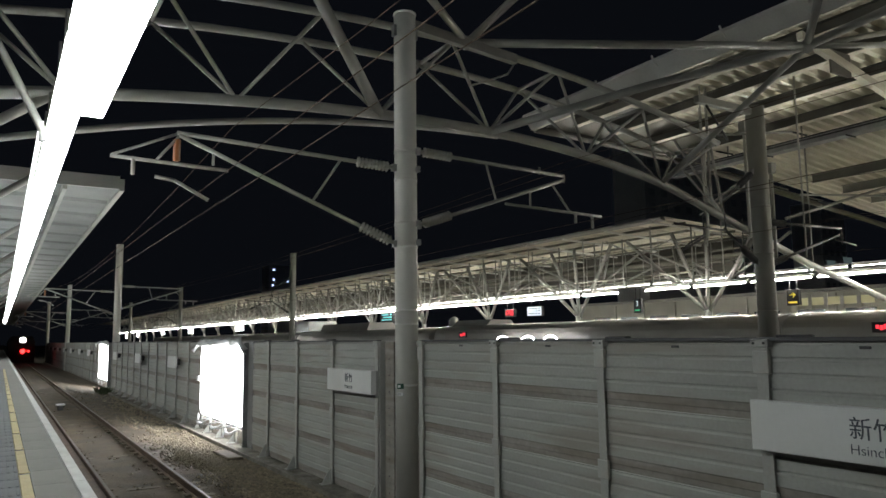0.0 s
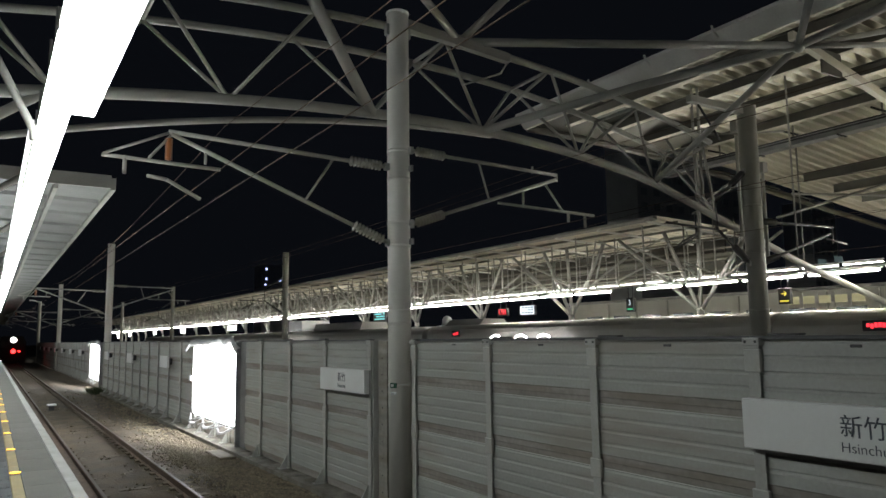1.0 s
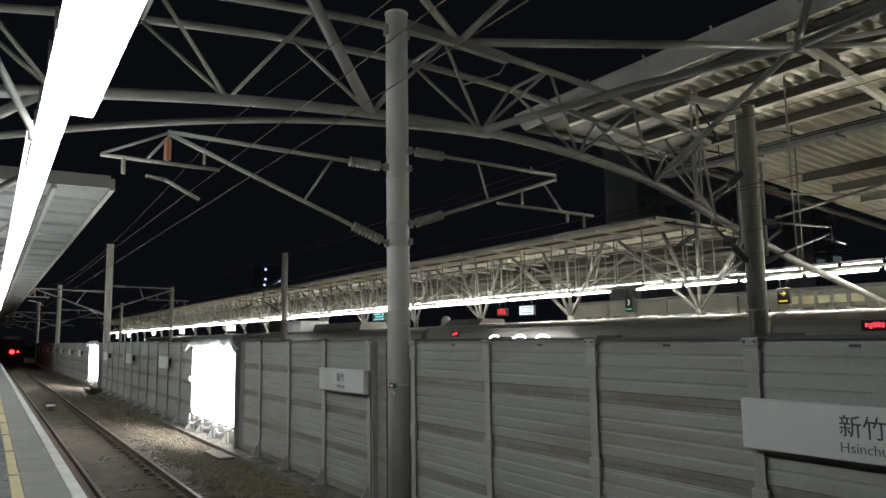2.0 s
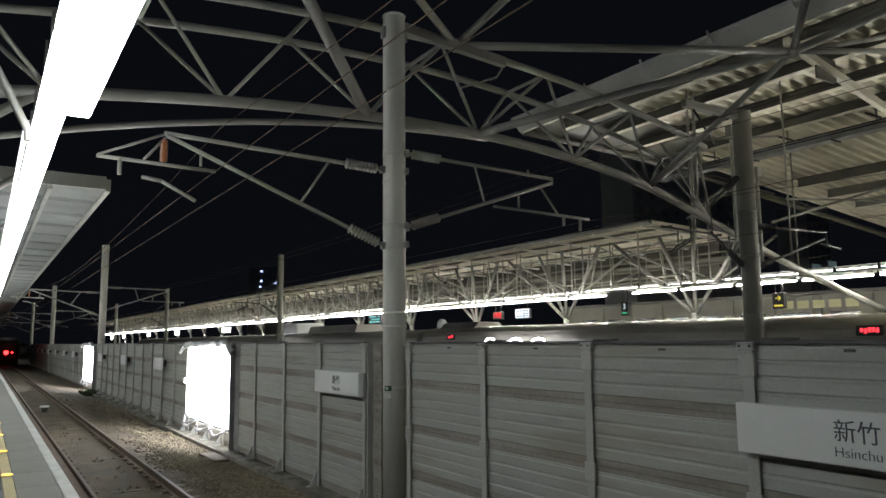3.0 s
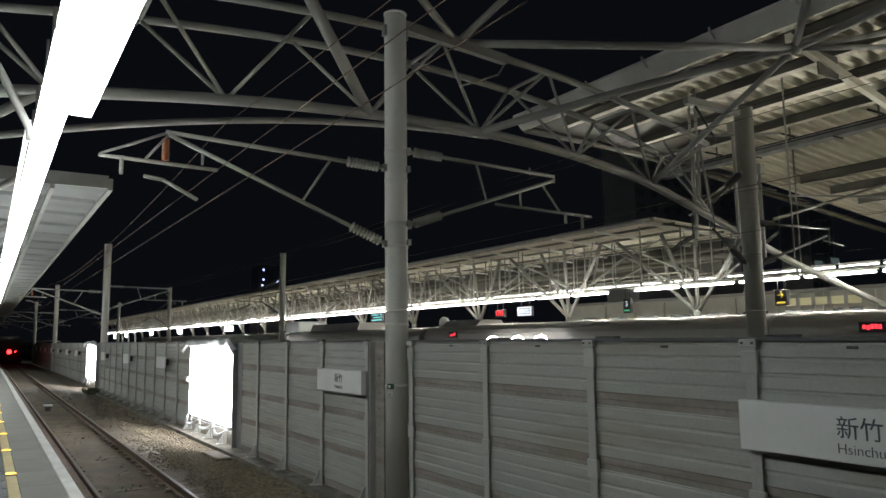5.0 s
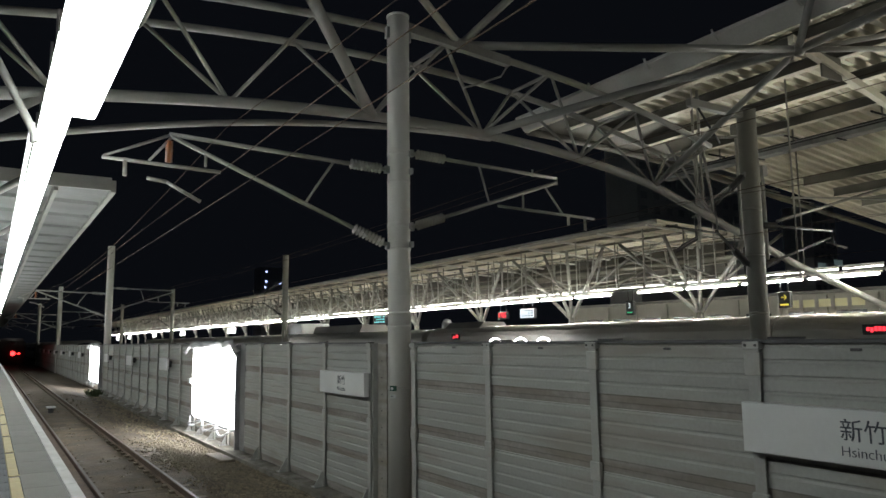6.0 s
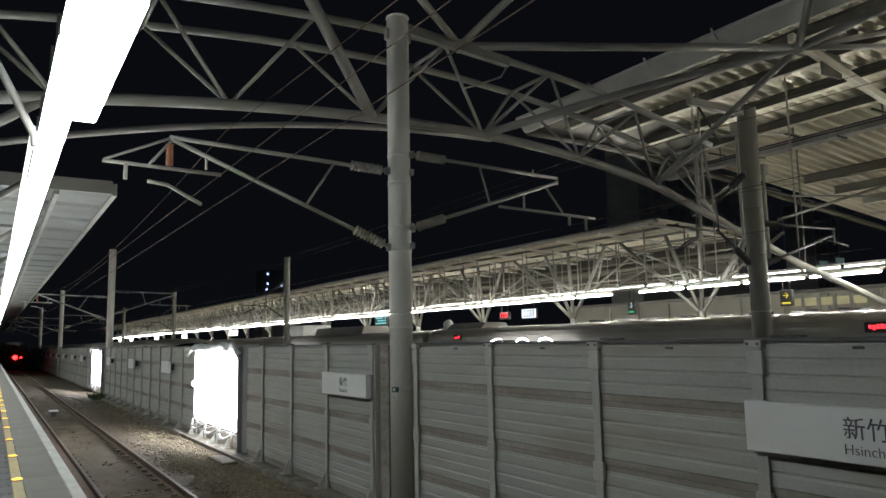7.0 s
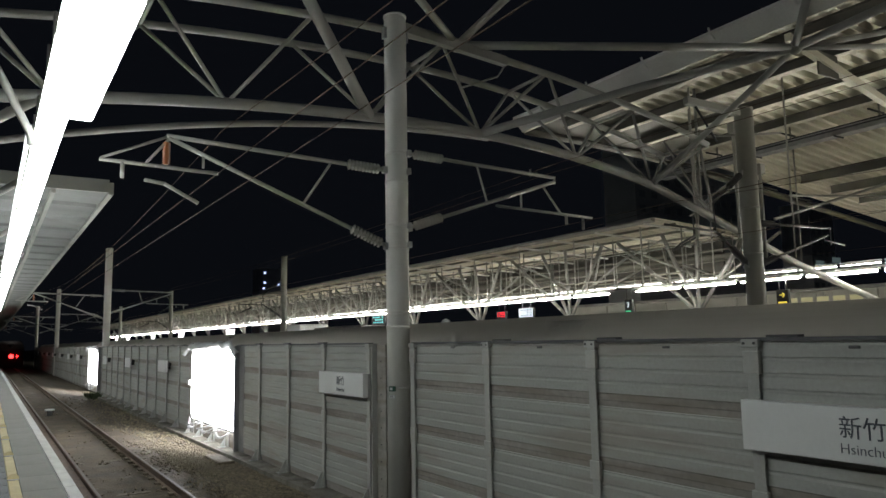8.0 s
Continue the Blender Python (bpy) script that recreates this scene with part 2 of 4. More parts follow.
# ---- near platform ----
def platform_near():
    e = thing("platform", "grey paved station platform with white coping and yellow line", "platform", kind="structure")
    top = EYE - 1.5
    bm = bmesh.new()
    extrude(bm, [(-9, -0.5), (0.80, -0.5), (0.80, top - 0.25), (0.86, top - 0.22), (0.86, top - 0.065), (-9, top - 0.065)], -30, 180)
    part("platform_body", bm, CONC, e)
    bm = bmesh.new()
    box(bm, (0.775, 0.004, -0.06), (0.90, 0.996, 0.0), 0, 0.008)
    coping = part("coping_stone", bm, EDGE, e)
    coping.matrix_basis = pose(0, 2, top)
    for k in list(range(-10, 2)) + list(range(3, 75)):
        share(coping, 0, k, top, e)
    bm = bmesh.new()
    box(bm, (0.385, 0.004, -0.06), (0.768, 0.996, -0.003), 0, 0.004)
    slab = part("paving_slab", bm, PAVE, e)
    slab.matrix_basis = pose(0, 2, top)
    for k in list(range(-10, 2)) + list(range(3, 75)):
        share(slab, 0, k, top, e)
    bm = bmesh.new()
    box(bm, (0.275, 0.0012, -0.06), (0.38, 0.4988, -0.001), 0, 0.004)
    line = part("yellow_tile", bm, YELLOW, e)
    line.matrix_basis = pose(0, 4, top)
    for k in list(range(-28, 0)) + list(range(1, 90)):
        share(line, 0, 4 + k * 0.5, top, e)
    bm = bmesh.new()
    box(bm, (-0.30, 0.003, -0.06), (0.27, 0.497, -0.006), 0, 0.0)
    for i in range(8):
        x = -0.26 + i * 0.07
        box(bm, (x, 0.03, -0.006), (x + 0.03, 0.47, 0.0))
    stud = part("tactile_tile", bm, TACT, e)
    stud.matrix_basis = pose(0, 4, top)
    for k in list(range(-28, 0)) + list(range(1, 90)):
        share(stud, 0, 4 + k * 0.5, top, e)
    block("rear_paving", (-9, -30, top - 0.06), (-0.305, 180, top - 0.004), PAVE, e)
    block("rear_paving", (-0.30, 49, top - 0.06), (0.768, 180, top - 0.004), PAVE, e)
    block("rear_paving", (-0.30, -30, top - 0.06), (0.93, -10.01, top - 0.004), PAVE, e)
    block("far_coping", (0.775, 77, top - 0.06), (0.90, 180, top), EDGE, e)


platform_near()


# ---- near track ----
XL, XR, RZ = 1.68, 2.95, 0.10


def rail_profile(x):
    h, t = 0.036, 0.009
    return [(x - 0.064, RZ - 0.155), (x + 0.064, RZ - 0.155), (x + 0.064, RZ - 0.14), (x + t, RZ - 0.125), (x + t, RZ - 0.045), (x + h, RZ - 0.035),
            (x + h, RZ - 0.008), (x + h - 0.008, RZ), (x - h + 0.008, RZ), (x - h, RZ - 0.008), (x - h, RZ - 0.035), (x - t, RZ - 0.045), (x - t, RZ - 0.125), (x - 0.064, RZ - 0.14)]


def track():
    e = thing("track", "narrow-gauge railway track with rusty rails on concrete sleepers", "railway track", kind="structure")
    for x in (XL, XR):
        bm = bmesh.new()
        extrude(bm, rail_profile(x), -20, 240)
        rail = part("rail", bm, RUST, e)
        block("running_surface", (x - 0.024, -20, RZ - 0.002), (x + 0.024, 240, RZ + 0.002), RAILTOP, rail, "shiny worn rail head")
    bm = bmesh.new()
    extrude(bm, [(XL - 0.20, RZ - 0.155), (XL - 0.085, RZ - 0.155), (XL - 0.085, RZ - 0.03), (XL - 0.20, RZ - 0.03)], -20, 240)
    part("cable_duct", bm, RUST, e)
    xm = (XL + XR) / 2
    bm = bmesh.new()
    a = [(-1.0, -.12), (1.0, -.12), (1.0, .12), (-1.0, .12)]
    lo = [bm.verts.new((x, y, -0.20)) for x, y in a]
    hi = [bm.verts.new((x * 0.985, y * 0.85, 0)) for x, y in a]
    bm.faces.new(hi)
    for k in range(4):
        bm.faces.new((lo[k], lo[(k + 1) % 4], hi[(k + 1) % 4], hi[k]))
    for s in (-1, 1):
        for q in (-0.11, 0.11):
            x = s * (XR - XL) / 2 + q
            box(bm, (x - 0.05, -0.07, 0), (x + 0.05, 0.07, 0.045), 0, 0.012)
    sl = part("sleeper", bm, [SLEEP, RUST], e)
    sl.matrix_basis = pose(xm, 4, RZ - 0.16)
    for k in list(range(-24, 0)) + list(range(1, 130)):
        share(sl, xm + random.uniform(-.01, .01), 4 + k * 0.6, RZ - 0.16 + random.uniform(-.006, .004), e)
    # infill between the rails, patchy and uneven
    bm = bmesh.new()
    rows = []
    for j in range(0, 660):
        y = -12 + j * 0.15
        rows.append([bm.verts.new((x, y, RZ - 0.142 + 0.05 * noise.noise((x * 1.5, y * 0.9, 3)) + 0.022 * noise.noise((x * 5, y * 4, 7)) + 0.008 * noise.noise((x * 14, y * 12, 9)))) for x in
                     np.linspace(XL + 0.10, XR - 0.20, 9)])
    for a, b in zip(rows, rows[1:]):
        for k in range(8):
            bm.faces.new((a[k], a[k + 1], b[k + 1], b[k]))
    part("infill", bm, DIRT, e, smooth=True)


track()


def ballast():
    """Crushed stone on the shoulder by the wall."""
    rng = np.random.default_rng(4)
    verts, faces = [], []
    base = np.array([(1, 0, 0), (-1, 0, 0), (0, 1, 0), (0, -1, 0), (0, 0, 1), (0, 0, -1)], float)
    tri = [(0, 2, 4), (2, 1, 4), (1, 3, 4), (3, 0, 4), (2, 0, 5), (1, 2, 5), (3, 1, 5), (0, 3, 5)]
    for i in range(105000):
        y = 6.5 + 38 * rng.random() ** 1.5
        x = 1.25 + 4.2 * rng.random()
        if abs(x - XL) < .12 or abs(x - XR) < .10 or XL - .25 < x < XL:
            continue
        heap = 1 / (1 + math.exp(-(x - 3.75 - 0.35 * noise.noise((0, y * 0.5, 2)) - max(0, y - 22) * 0.06) * 7))
        # Stone thins past y 20.5; the darker bed there also imitates unlit ground.
        far = 1 / (1 + math.exp((y - 20.5 - 1.5 * noise.noise((x, y * .4, 8))) * 1.1))
        if rng.random() > 0.014 + 0.97 * heap * max(far, .10):
            continue
        z = np.interp(x, [1.25, 3.5, 3.9, 4.6, 5.2, 5.6], [-.06, -.06, -.12, -.26, -.30, -.30])
        s = (0.016 + 0.026 * rng.random() ** 1.4) * (1.0 if y < 22 else 1.3)
        q = base * (s * (0.7 + 0.6 * rng.random((6, 1)))) * np.array([1, 1, 0.75])
        a = rng.random() * 6.28
        c, d = math.cos(a), math.sin(a)
        q = q @ np.array([[c, d, 0], [-d, c, 0], [0, 0, 1]])
        k = len(verts)
        verts += [tuple(v) for v in q + (x, y, z + s * 0.35)]
        faces += [tuple(k + t for t in f) for f in tri]
    me = bpy.data.meshes.new("ballast")
    me.from_pydata(verts, [], faces)
    me.materials.append(STONE)
    tagged(new("ballast", me), "loose crushed stone ballast beside the noise wall", "ballast", kind="stuff")


ballast()


# ---- noise barrier between the tracks ----
WX, WT, WB = 5.70, EYE - 0.07, EYE - 2.80
MODULE = (WT - WB) / 4


def panel_mesh():
    """One cassette of four ribs with a grimy recessed joint at its foot."""
    bm = bmesh.new()
    rib = (MODULE - 0.14) / 4
    pr = [(0.05, 0.0), (0.022, 0.0), (0.022, 0.06), (0.012, 0.07), (0.012, 0.135)]
    for k in range(4):
        z = 0.14 + k * rib
        pr += [(0.0, z + 0.006), (0.0, z + rib * 0.72), (0.014, z + rib * 0.86), (0.014, z + rib - 0.004)]
    pr += [(0.05, MODULE)]
    a = [bm.verts.new((x, 0.0, z)) for x, z in pr]
    b = [bm.verts.new((x, 1.97, z)) for x, z in pr]
    for k in range(len(pr)):
        f = bm.faces.new((a[k], a[(k + 1) % len(pr)], b[(k + 1) % len(pr)], b[k]))
        f.material_index = 1 if k in (0, 1, 2, 3, 4) else 0
    bm.faces.new(a[::-1]), bm.faces.new(b)
    return bm


def post_mesh():
    bm = bmesh.new()
    w, h = 0.055, WT - WB
    box(bm, (-0.038, -w, 0), (-0.026, w, h), 0)
    box(bm, (-0.026, -0.008, 0), (0.09, 0.008, h), 0)
    box(bm, (0.09, -w, 0), (0.10, w, h), 0)
    return bm


def post_fittings(e):
    """Cap, clamps and gusset of a post, as parts."""
    h = WT - WB
    bm = bmesh.new()
    box(bm, (-0.065, -0.085, h - 0.05), (0.10, 0.085, h + 0.02), 0, 0.006)
    cap = part("post_cap", bm, POSTM, e)
    bm = bmesh.new()
    box(bm, (-0.050, -0.075, -0.10), (-0.004, 0.085, 0.10), 0, 0.008)
    clamp = part("clamp", bm, POSTM, e)
    bm = bmesh.new()
    v = [bm.verts.new(p) for p in ((-0.065, -0.012, 0.30), (-0.065, -0.012, 0), (-0.24, -0.012, 0), (-0.065, 0.012, 0.30), (-0.065, 0.012, 0), (-0.24, 0.012, 0))]
    for f in ((0, 1, 2), (3, 5, 4), (0, 2, 5, 3), (1, 4, 5, 2), (0, 3, 4, 1)):
        bm.faces.new([v[i] for i in f])
    box(bm, (-0.26, -0.08, 0), (-0.05, 0.08, 0.02))
    gus = part("gusset", bm, POSTM, e)
    return cap, clamp, gus


def barrier():
    e = thing("noise_barrier", "grey ribbed metal noise barrier with grimy joints on steel posts", "noise barrier", kind="structure")
    panel = part("panel", panel_mesh(), [PANEL, GRIME], e)
    post = part("post", post_mesh(), POSTM, e)
    cap, clamp, gus = post_fittings(e)
    sections = [(-4.02, 7), (11.54, 3), (24.35, 11), (52.3, 14), (83.5, 16)]
    first = True
    for y0, bays in sections:
        for k in range(bays + 1):
            y = y0 + 2 * k
            if first:
                for o, z in ((post, 0), (cap, 0), (clamp, 1.36), (gus, 0)):
                    o.matrix_basis = pose(WX, y, WB + z)
            else:
                share(post, WX, y, WB, e)
                if y < 50:
                    share(cap, WX, y, WB, e)
                    share(clamp, WX, y, WB + 1.36, e)
                    share(gus, WX, y, WB, e)
            if y < 50:
                share(clamp, WX, y, WB + 2.55, e)
            if k < bays:
                for j in range(4):
                    if first:
                        panel.matrix_basis = pose(WX, y + 0.015, WB)
                        first = False
                    else:
                        share(panel, WX, y + 0.015, WB + j * MODULE, e)
    for j in range(4):
        o = share(panel, WX, 17.555, WB + j * MODULE, e)
        o.scale = (1, 0.675, 1)
    block("wide_jamb", (WX - 0.0, 18.90, WB), (WX + 0.30, 19.31, WT), JAMB, e, "grey steel return beside the lit gap")
    # end plate and recess by the mast
    block("end_plate", (WX - 0.01, 11.44, WB), (WX + 0.22, 11.50, WT), POSTM, e)
    block("recess_panel", (WX + 0.06, 11.07, WB), (WX + 0.10, 11.39, WT), GRIME, e, "flat brownish steel filler plate")
    bm = bmesh.new()
    bmesh.ops.create_icosphere(bm, subdivisions=1, radius=0.014)
    rivet = part("rivet", bm, DARKSTEEL, e)
    rivet.matrix_basis = pose(WX + 0.06, 11.24, WB + 0.2)
    for k in range(1, 9):
        share(rivet, WX + 0.06, 11.24, WB + 0.2 + 0.28 * k, e)
    block("recess_back", (WX + 0.36, 9.9, WB), (WX + 0.40, 11.6, WT), GRIME, e)
    bm = bmesh.new()
    box(bm, (-0.045, 0, 0.036), (0.05, 0.30, 0.056), 0, 0.006)
    lump = part("top_clip", bm, DARKSTEEL, e)
    lump.matrix_basis = pose(WX, 0.25, WT)
    bm = bmesh.new()
    sweep(bm, [(-0.074, 0, 0), (-0.06, 0, 0)], 0.013, 6)
    bolt = part("bolt", bm, DARKSTEEL, e)
    bolt.matrix_basis = pose(WX, 1.98 - .05, WT - .015)
    share(bolt, WX, 1.98 + .05, WT - .015, e)
    rk = random.Random(8)
    for k in range(2, 24):
        y = -4.02 + 2 * k - .42 + rk.uniform(-.04, .04)
        if not 9.3 < y < 11.6 and not 18.4 < y < 24.6:
            share(lump, WX, y, WT, e)
            for d in (-.05, .05) if k < 7 else ():
                share(bolt, WX, -4.02 + 2 * k + d, WT - .015, e)
    bm = bmesh.new()
    box(bm, (-0.012, -0.045, -0.012), (0.004, 0.045, 0.012), 0, 0.004)
    slot = part("drain_slot", bm, DARKSTEEL, e, "small dark drain slot in the panel")
    slot.matrix_basis = pose(WX, 3.1, WT - .05)
    for y in (4.95, 6.9, 8.85):
        share(slot, WX, y, WT - .05, e)
    for y0, y1 in ((-4, 10.0), (11.6, 46.5)):
        block("foot_kerb", (WX - 0.50, y0, WB - 0.1), (WX - 0.36, y1, WB + 0.06), FOOT, e, "low stained concrete kerb along the foot", 0.01)
        block("footing", (WX - 0.36, y0, WB - 0.1), (WX + 0.1, y1, WB - 0.003), FOOT, e)
    for y0, y1 in ((-4, 10.0), (11.6, 19.5), (24.4, 46.5)):
        block("top_rail", (WX - 0.03, y0, WT + 0.003), (WX + 0.09, y1, WT + 0.035), DARKSTEEL, e)
    for y in (20.3, 21.7, 23.1):
        share(gus, WX, y, WB, e)
        block("short_post", (WX - 0.05, y - .04, WB), (WX + 0.015, y + .04, WB + .42), POSTM, e)
    block("latch_box", (WX - 0.16, 24.30, EYE - 1.30), (WX - 0.045, 24.52, EYE - 1.14), SIGNW, e, "small white box beside the lit gap")
    # jambs of the openings and infill under them
    for a, b in ((19.36, 24.2), (47.5, 52.2)):
        block("jamb", (WX - 0.112, a - 0.045, WB), (WX + 0.25, a + 0.05, WT), JAMB, e)
        block("jamb", (WX - 0.02, b, WB), (WX + 0.25, b + 0.1, WT), POSTM, e)
        block("low_panel", (WX + 0.02, a + 0.06, WB), (WX + 0.06, b - 0.01, WB + 0.36), GRIME, e)


barrier()


def lit_gate(y0, y1, rng):
    g = thing("lit_sheet", "glowing white sheet closing a gap in the noise barrier", "light panel", "lit gaps in the barrier")
    bm = bmesh.new()
    za, zb, rad, ol = WB + 0.50, WT - 0.11, 0.28, []
    for cy, cz, a0 in ((y1 - rad, zb - rad, 0), (y0 + rad, zb - rad, 90), (y0 + .1, za + .1, 180), (y1 - rad, za + rad, 270)):
        rr = .1 if a0 == 180 else rad
        for k in range(5):
            a = radians(a0 + 22.5 * k)
            ol.append((cy + rr * math.cos(a), cz + rr * math.sin(a)))
    fr = [bm.verts.new((WX - 0.10 + .02 * noise.noise((y, z, 4)), y, z)) for y, z in ol]
    bk = [bm.verts.new((WX + 0.05, y, z)) for y, z in ol]
    bm.faces.new(fr), bm.faces.new(bk[::-1])
    for k in range(len(ol)):
        bm.faces.new((fr[k], bk[k], bk[(k + 1) % len(ol)], fr[(k + 1) % len(ol)]))
    bmesh.ops.recalc_face_normals(bm, faces=bm.faces)
    # The sheet's own glow stands in for an unseen lamp behind it.
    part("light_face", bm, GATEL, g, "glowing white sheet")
    # Added board, out of view, that keeps the glow off the trains behind.
    block("backing", (WX + 0.054, y0, WB + 0.37), (WX + 0.10, y1, WT - 0.04), DARKSTEEL, g, "dark board added behind the sheet to block its glow")
    # plastic film gathered in folds along the top and hung in loops at the foot
    step = (y1 - y0) / 3
    for k in range(3):
        bm = bmesh.new()
        rows, sd = [], rng.random() * 50
        for i in range(11):
            u = i / 10
            dip = math.sin(u * math.pi)
            row = []
            for j in range(4):
                v = j / 3 - .5
                row.append(bm.verts.new((-.15 + .05 * v - .16 * dip + .04 * noise.noise((u * 5, v * 3, sd)), step * (u - .02) + .06 * noise.noise((u * 5, v * 3, sd + 9)),
                                         -.22 * dip + .07 * v + .035 * noise.noise((u * 6, v * 4, sd + 20)))))
            rows.append(row)
        for a, b in zip(rows, rows[1:]):
            for j in range(3):
                bm.faces.new((a[j], a[j + 1], b[j + 1], b[j]))
        o = part("plastic_wrap", bm, PLASTIC, g, "crumpled white plastic film", True)
        o.matrix_basis = pose(WX, y0 + k * step, WB + .50)
        md = o.modifiers.new("thick", "SOLIDIFY")
        md.thickness = .006
    bm = bmesh.new()
    rows, sd, m = [], rng.random() * 50, 44
    for i in range(m + 1):
        u = i / m
        y = y0 - .45 + (y1 - y0 + 1.1) * u
        droop = .22 * max(0, abs(u - .5) - .38) / .12
        row = []
        for j in range(6):
            v = j / 5
            row.append(bm.verts.new((-.14 - .10 * math.sin(v * 3.1) + .07 * noise.noise((y * 2.4, v * 3, sd)), y + .08 * noise.noise((y * 2, v * 4, sd + 9)),
                                     .14 - .20 * v - droop + .11 * noise.noise((y * 1.7, v, sd + 20)) + .03 * noise.noise((y * 6, v * 4, sd + 30)))))
        rows.append(row)
    for a, b in zip(rows, rows[1:]):
        for j in range(5):
            bm.faces.new((a[j], a[j + 1], b[j + 1], b[j]))
    o = part("plastic_wrap", bm, PLASTIC, g, "crumpled white plastic film", True)
    o.matrix_basis = pose(WX, 0, WT - .04)
    md = o.modifiers.new("thick", "SOLIDIFY")
    md.thickness = .006
    for k in range(3):
        y = y0 + 0.6 + k * 1.25
        bar("prop", [(WX - 0.06, y, WB + 0.52), (WX - 0.42, y + 0.75, WB + 0.36)], 0.022, PLASTIC, g, 6)


rg = random.Random(5)
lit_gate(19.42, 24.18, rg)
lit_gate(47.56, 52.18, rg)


# ---- station name boards on the barrier ----
def board(y0, y1, z0, z1, full=True):
    s = thing("station_sign", "white station name board with dark lettering on the barrier", "sign", "station name boards")
    x = WX - 0.17
    bm = bmesh.new()
    box(bm, (x, y0, z0), (x + 0.10, y1, z1), 0, 0.008)
    part("sign_box", bm, SIGNW, s)
    block("sign_back", (x + 0.102, y0 + 0.01, z0 - 0.04), (x + 0.145, y1 - 0.01, z1 - 0.01), GALV, s)
    for y in (y0 + 0.25, y1 - 0.25):
        block("bracket", (x + 0.145, y - 0.03, z0 + 0.05), (WX + 0.01, y + 0.03, z1 - 0.05), DARKSTEEL, s)
    if full:
        ym, h = (y0 + y1) / 2 - 0.035, z1 - z0
        face = pose(x - 0.002, ym, z0 + 0.60 * h, 90, 0, -90)
        writing("新竹", h * 0.43, INK, face, s)
        writing("Hsinchu", h * 0.265, INK, pose(x - 0.002, ym, z0 + 0.24 * h, 90, 0, -90), s, font_offset=-0.014)


board(2.05, 4.03, EYE - 0.98, EYE - 0.565)
board(11.48, 13.45, EYE - 0.975, EYE - 0.565)


def small_board(y, w, z0, z1):
    s = thing("notice_board", "small blank white board fixed to the noise barrier", "sign", "small boards on the barrier")
    bm = bmesh.new()
    box(bm, (WX - 0.30, y - w / 2, z0), (WX - 0.22, y + w / 2, z1), 0, 0.01)
    part("board_face", bm, SIGNW, s)
    block("bracket", (WX - 0.22, y - 0.05, z0 + 0.1), (WX + 0.01, y + 0.05, z1 - 0.1), DARKSTEEL, s)


for yb in (27.95, 35.6, 43.2, 57, 64, 72, 80, 88, 96, 104):
    small_board(yb, 1.35, EYE - 0.98, EYE - 0.56)

# ---- overhead line masts ----
PX, PX2 = 5.92, 16.45
STATIONS = [10.9, 46.9, 82.9, 118.9]


def insulator(bm, a, b, r=0.09, n=9):
    a, b = Vector(a), Vector(b)
    pts, rs = [a], [0.03]
    for k in range(n):
        for f, q in ((0.05, 0.45), (0.35, 1.0), (0.5, 1.0), (0.8, 0.45)):
            pts.append(a.lerp(b, (k + f) / n))
            rs.append(r * q)
    pts.append(b)
    rs.append(0.03)
    sweep(bm, pts, rs, 10)


def cantilever(e, x0, y, sgn, q, tube=None, r=0.034):
    """One bracket arm: q holds heights and reaches."""
    f = lambda dx, dz: (x0 + sgn * dx, y, EYE + dz)
    for a, b, nm in ((q["up0"], q["up1"], "top_tube"), (q["lo0"], q["lo1"], "stay_tube")):
        bar(nm, [f(*a), f(*b)], r, tube or STEEL, e, 8)
        u = Vector((b[0] - a[0], b[1] - a[1]))
        u.normalize()
        bm = bmesh.new()
        insulator(bm, f(a[0] + 0.12 * u.x, a[1] + 0.12 * u.y), f(a[0] + 0.72 * u.x, a[1] + 0.72 * u.y))
        # Ceramic of the far row is darkened too, as if unlit.
        part("insulator", bm, CERAM if tube is None else DARKSTEEL, e, "ribbed ceramic insulator", True)
        block("clevis", (f(*a)[0] - 0.05, y - 0.04, f(*a)[2] - 0.06), (f(*a)[0] + 0.05, y + 0.04, f(*a)[2] + 0.06), GALV, e)
    for a, b in q["webs"]:
        bar("strut", [f(*a), f(*b)], 0.02, tube or STEEL, e, 8)
    for a, b in q["arms"]:
        bar("registration_arm", [f(*a), f(*b)], r * .8, tube or STEEL, e, 8)
    if "rod" in q:
        bm = bmesh.new()
        insulator(bm, f(*q["rod"][0]), f(*q["rod"][1]), 0.055, 12)
        part("rod_insulator", bm, BROWNI, e, "orange-brown rod insulator", True)


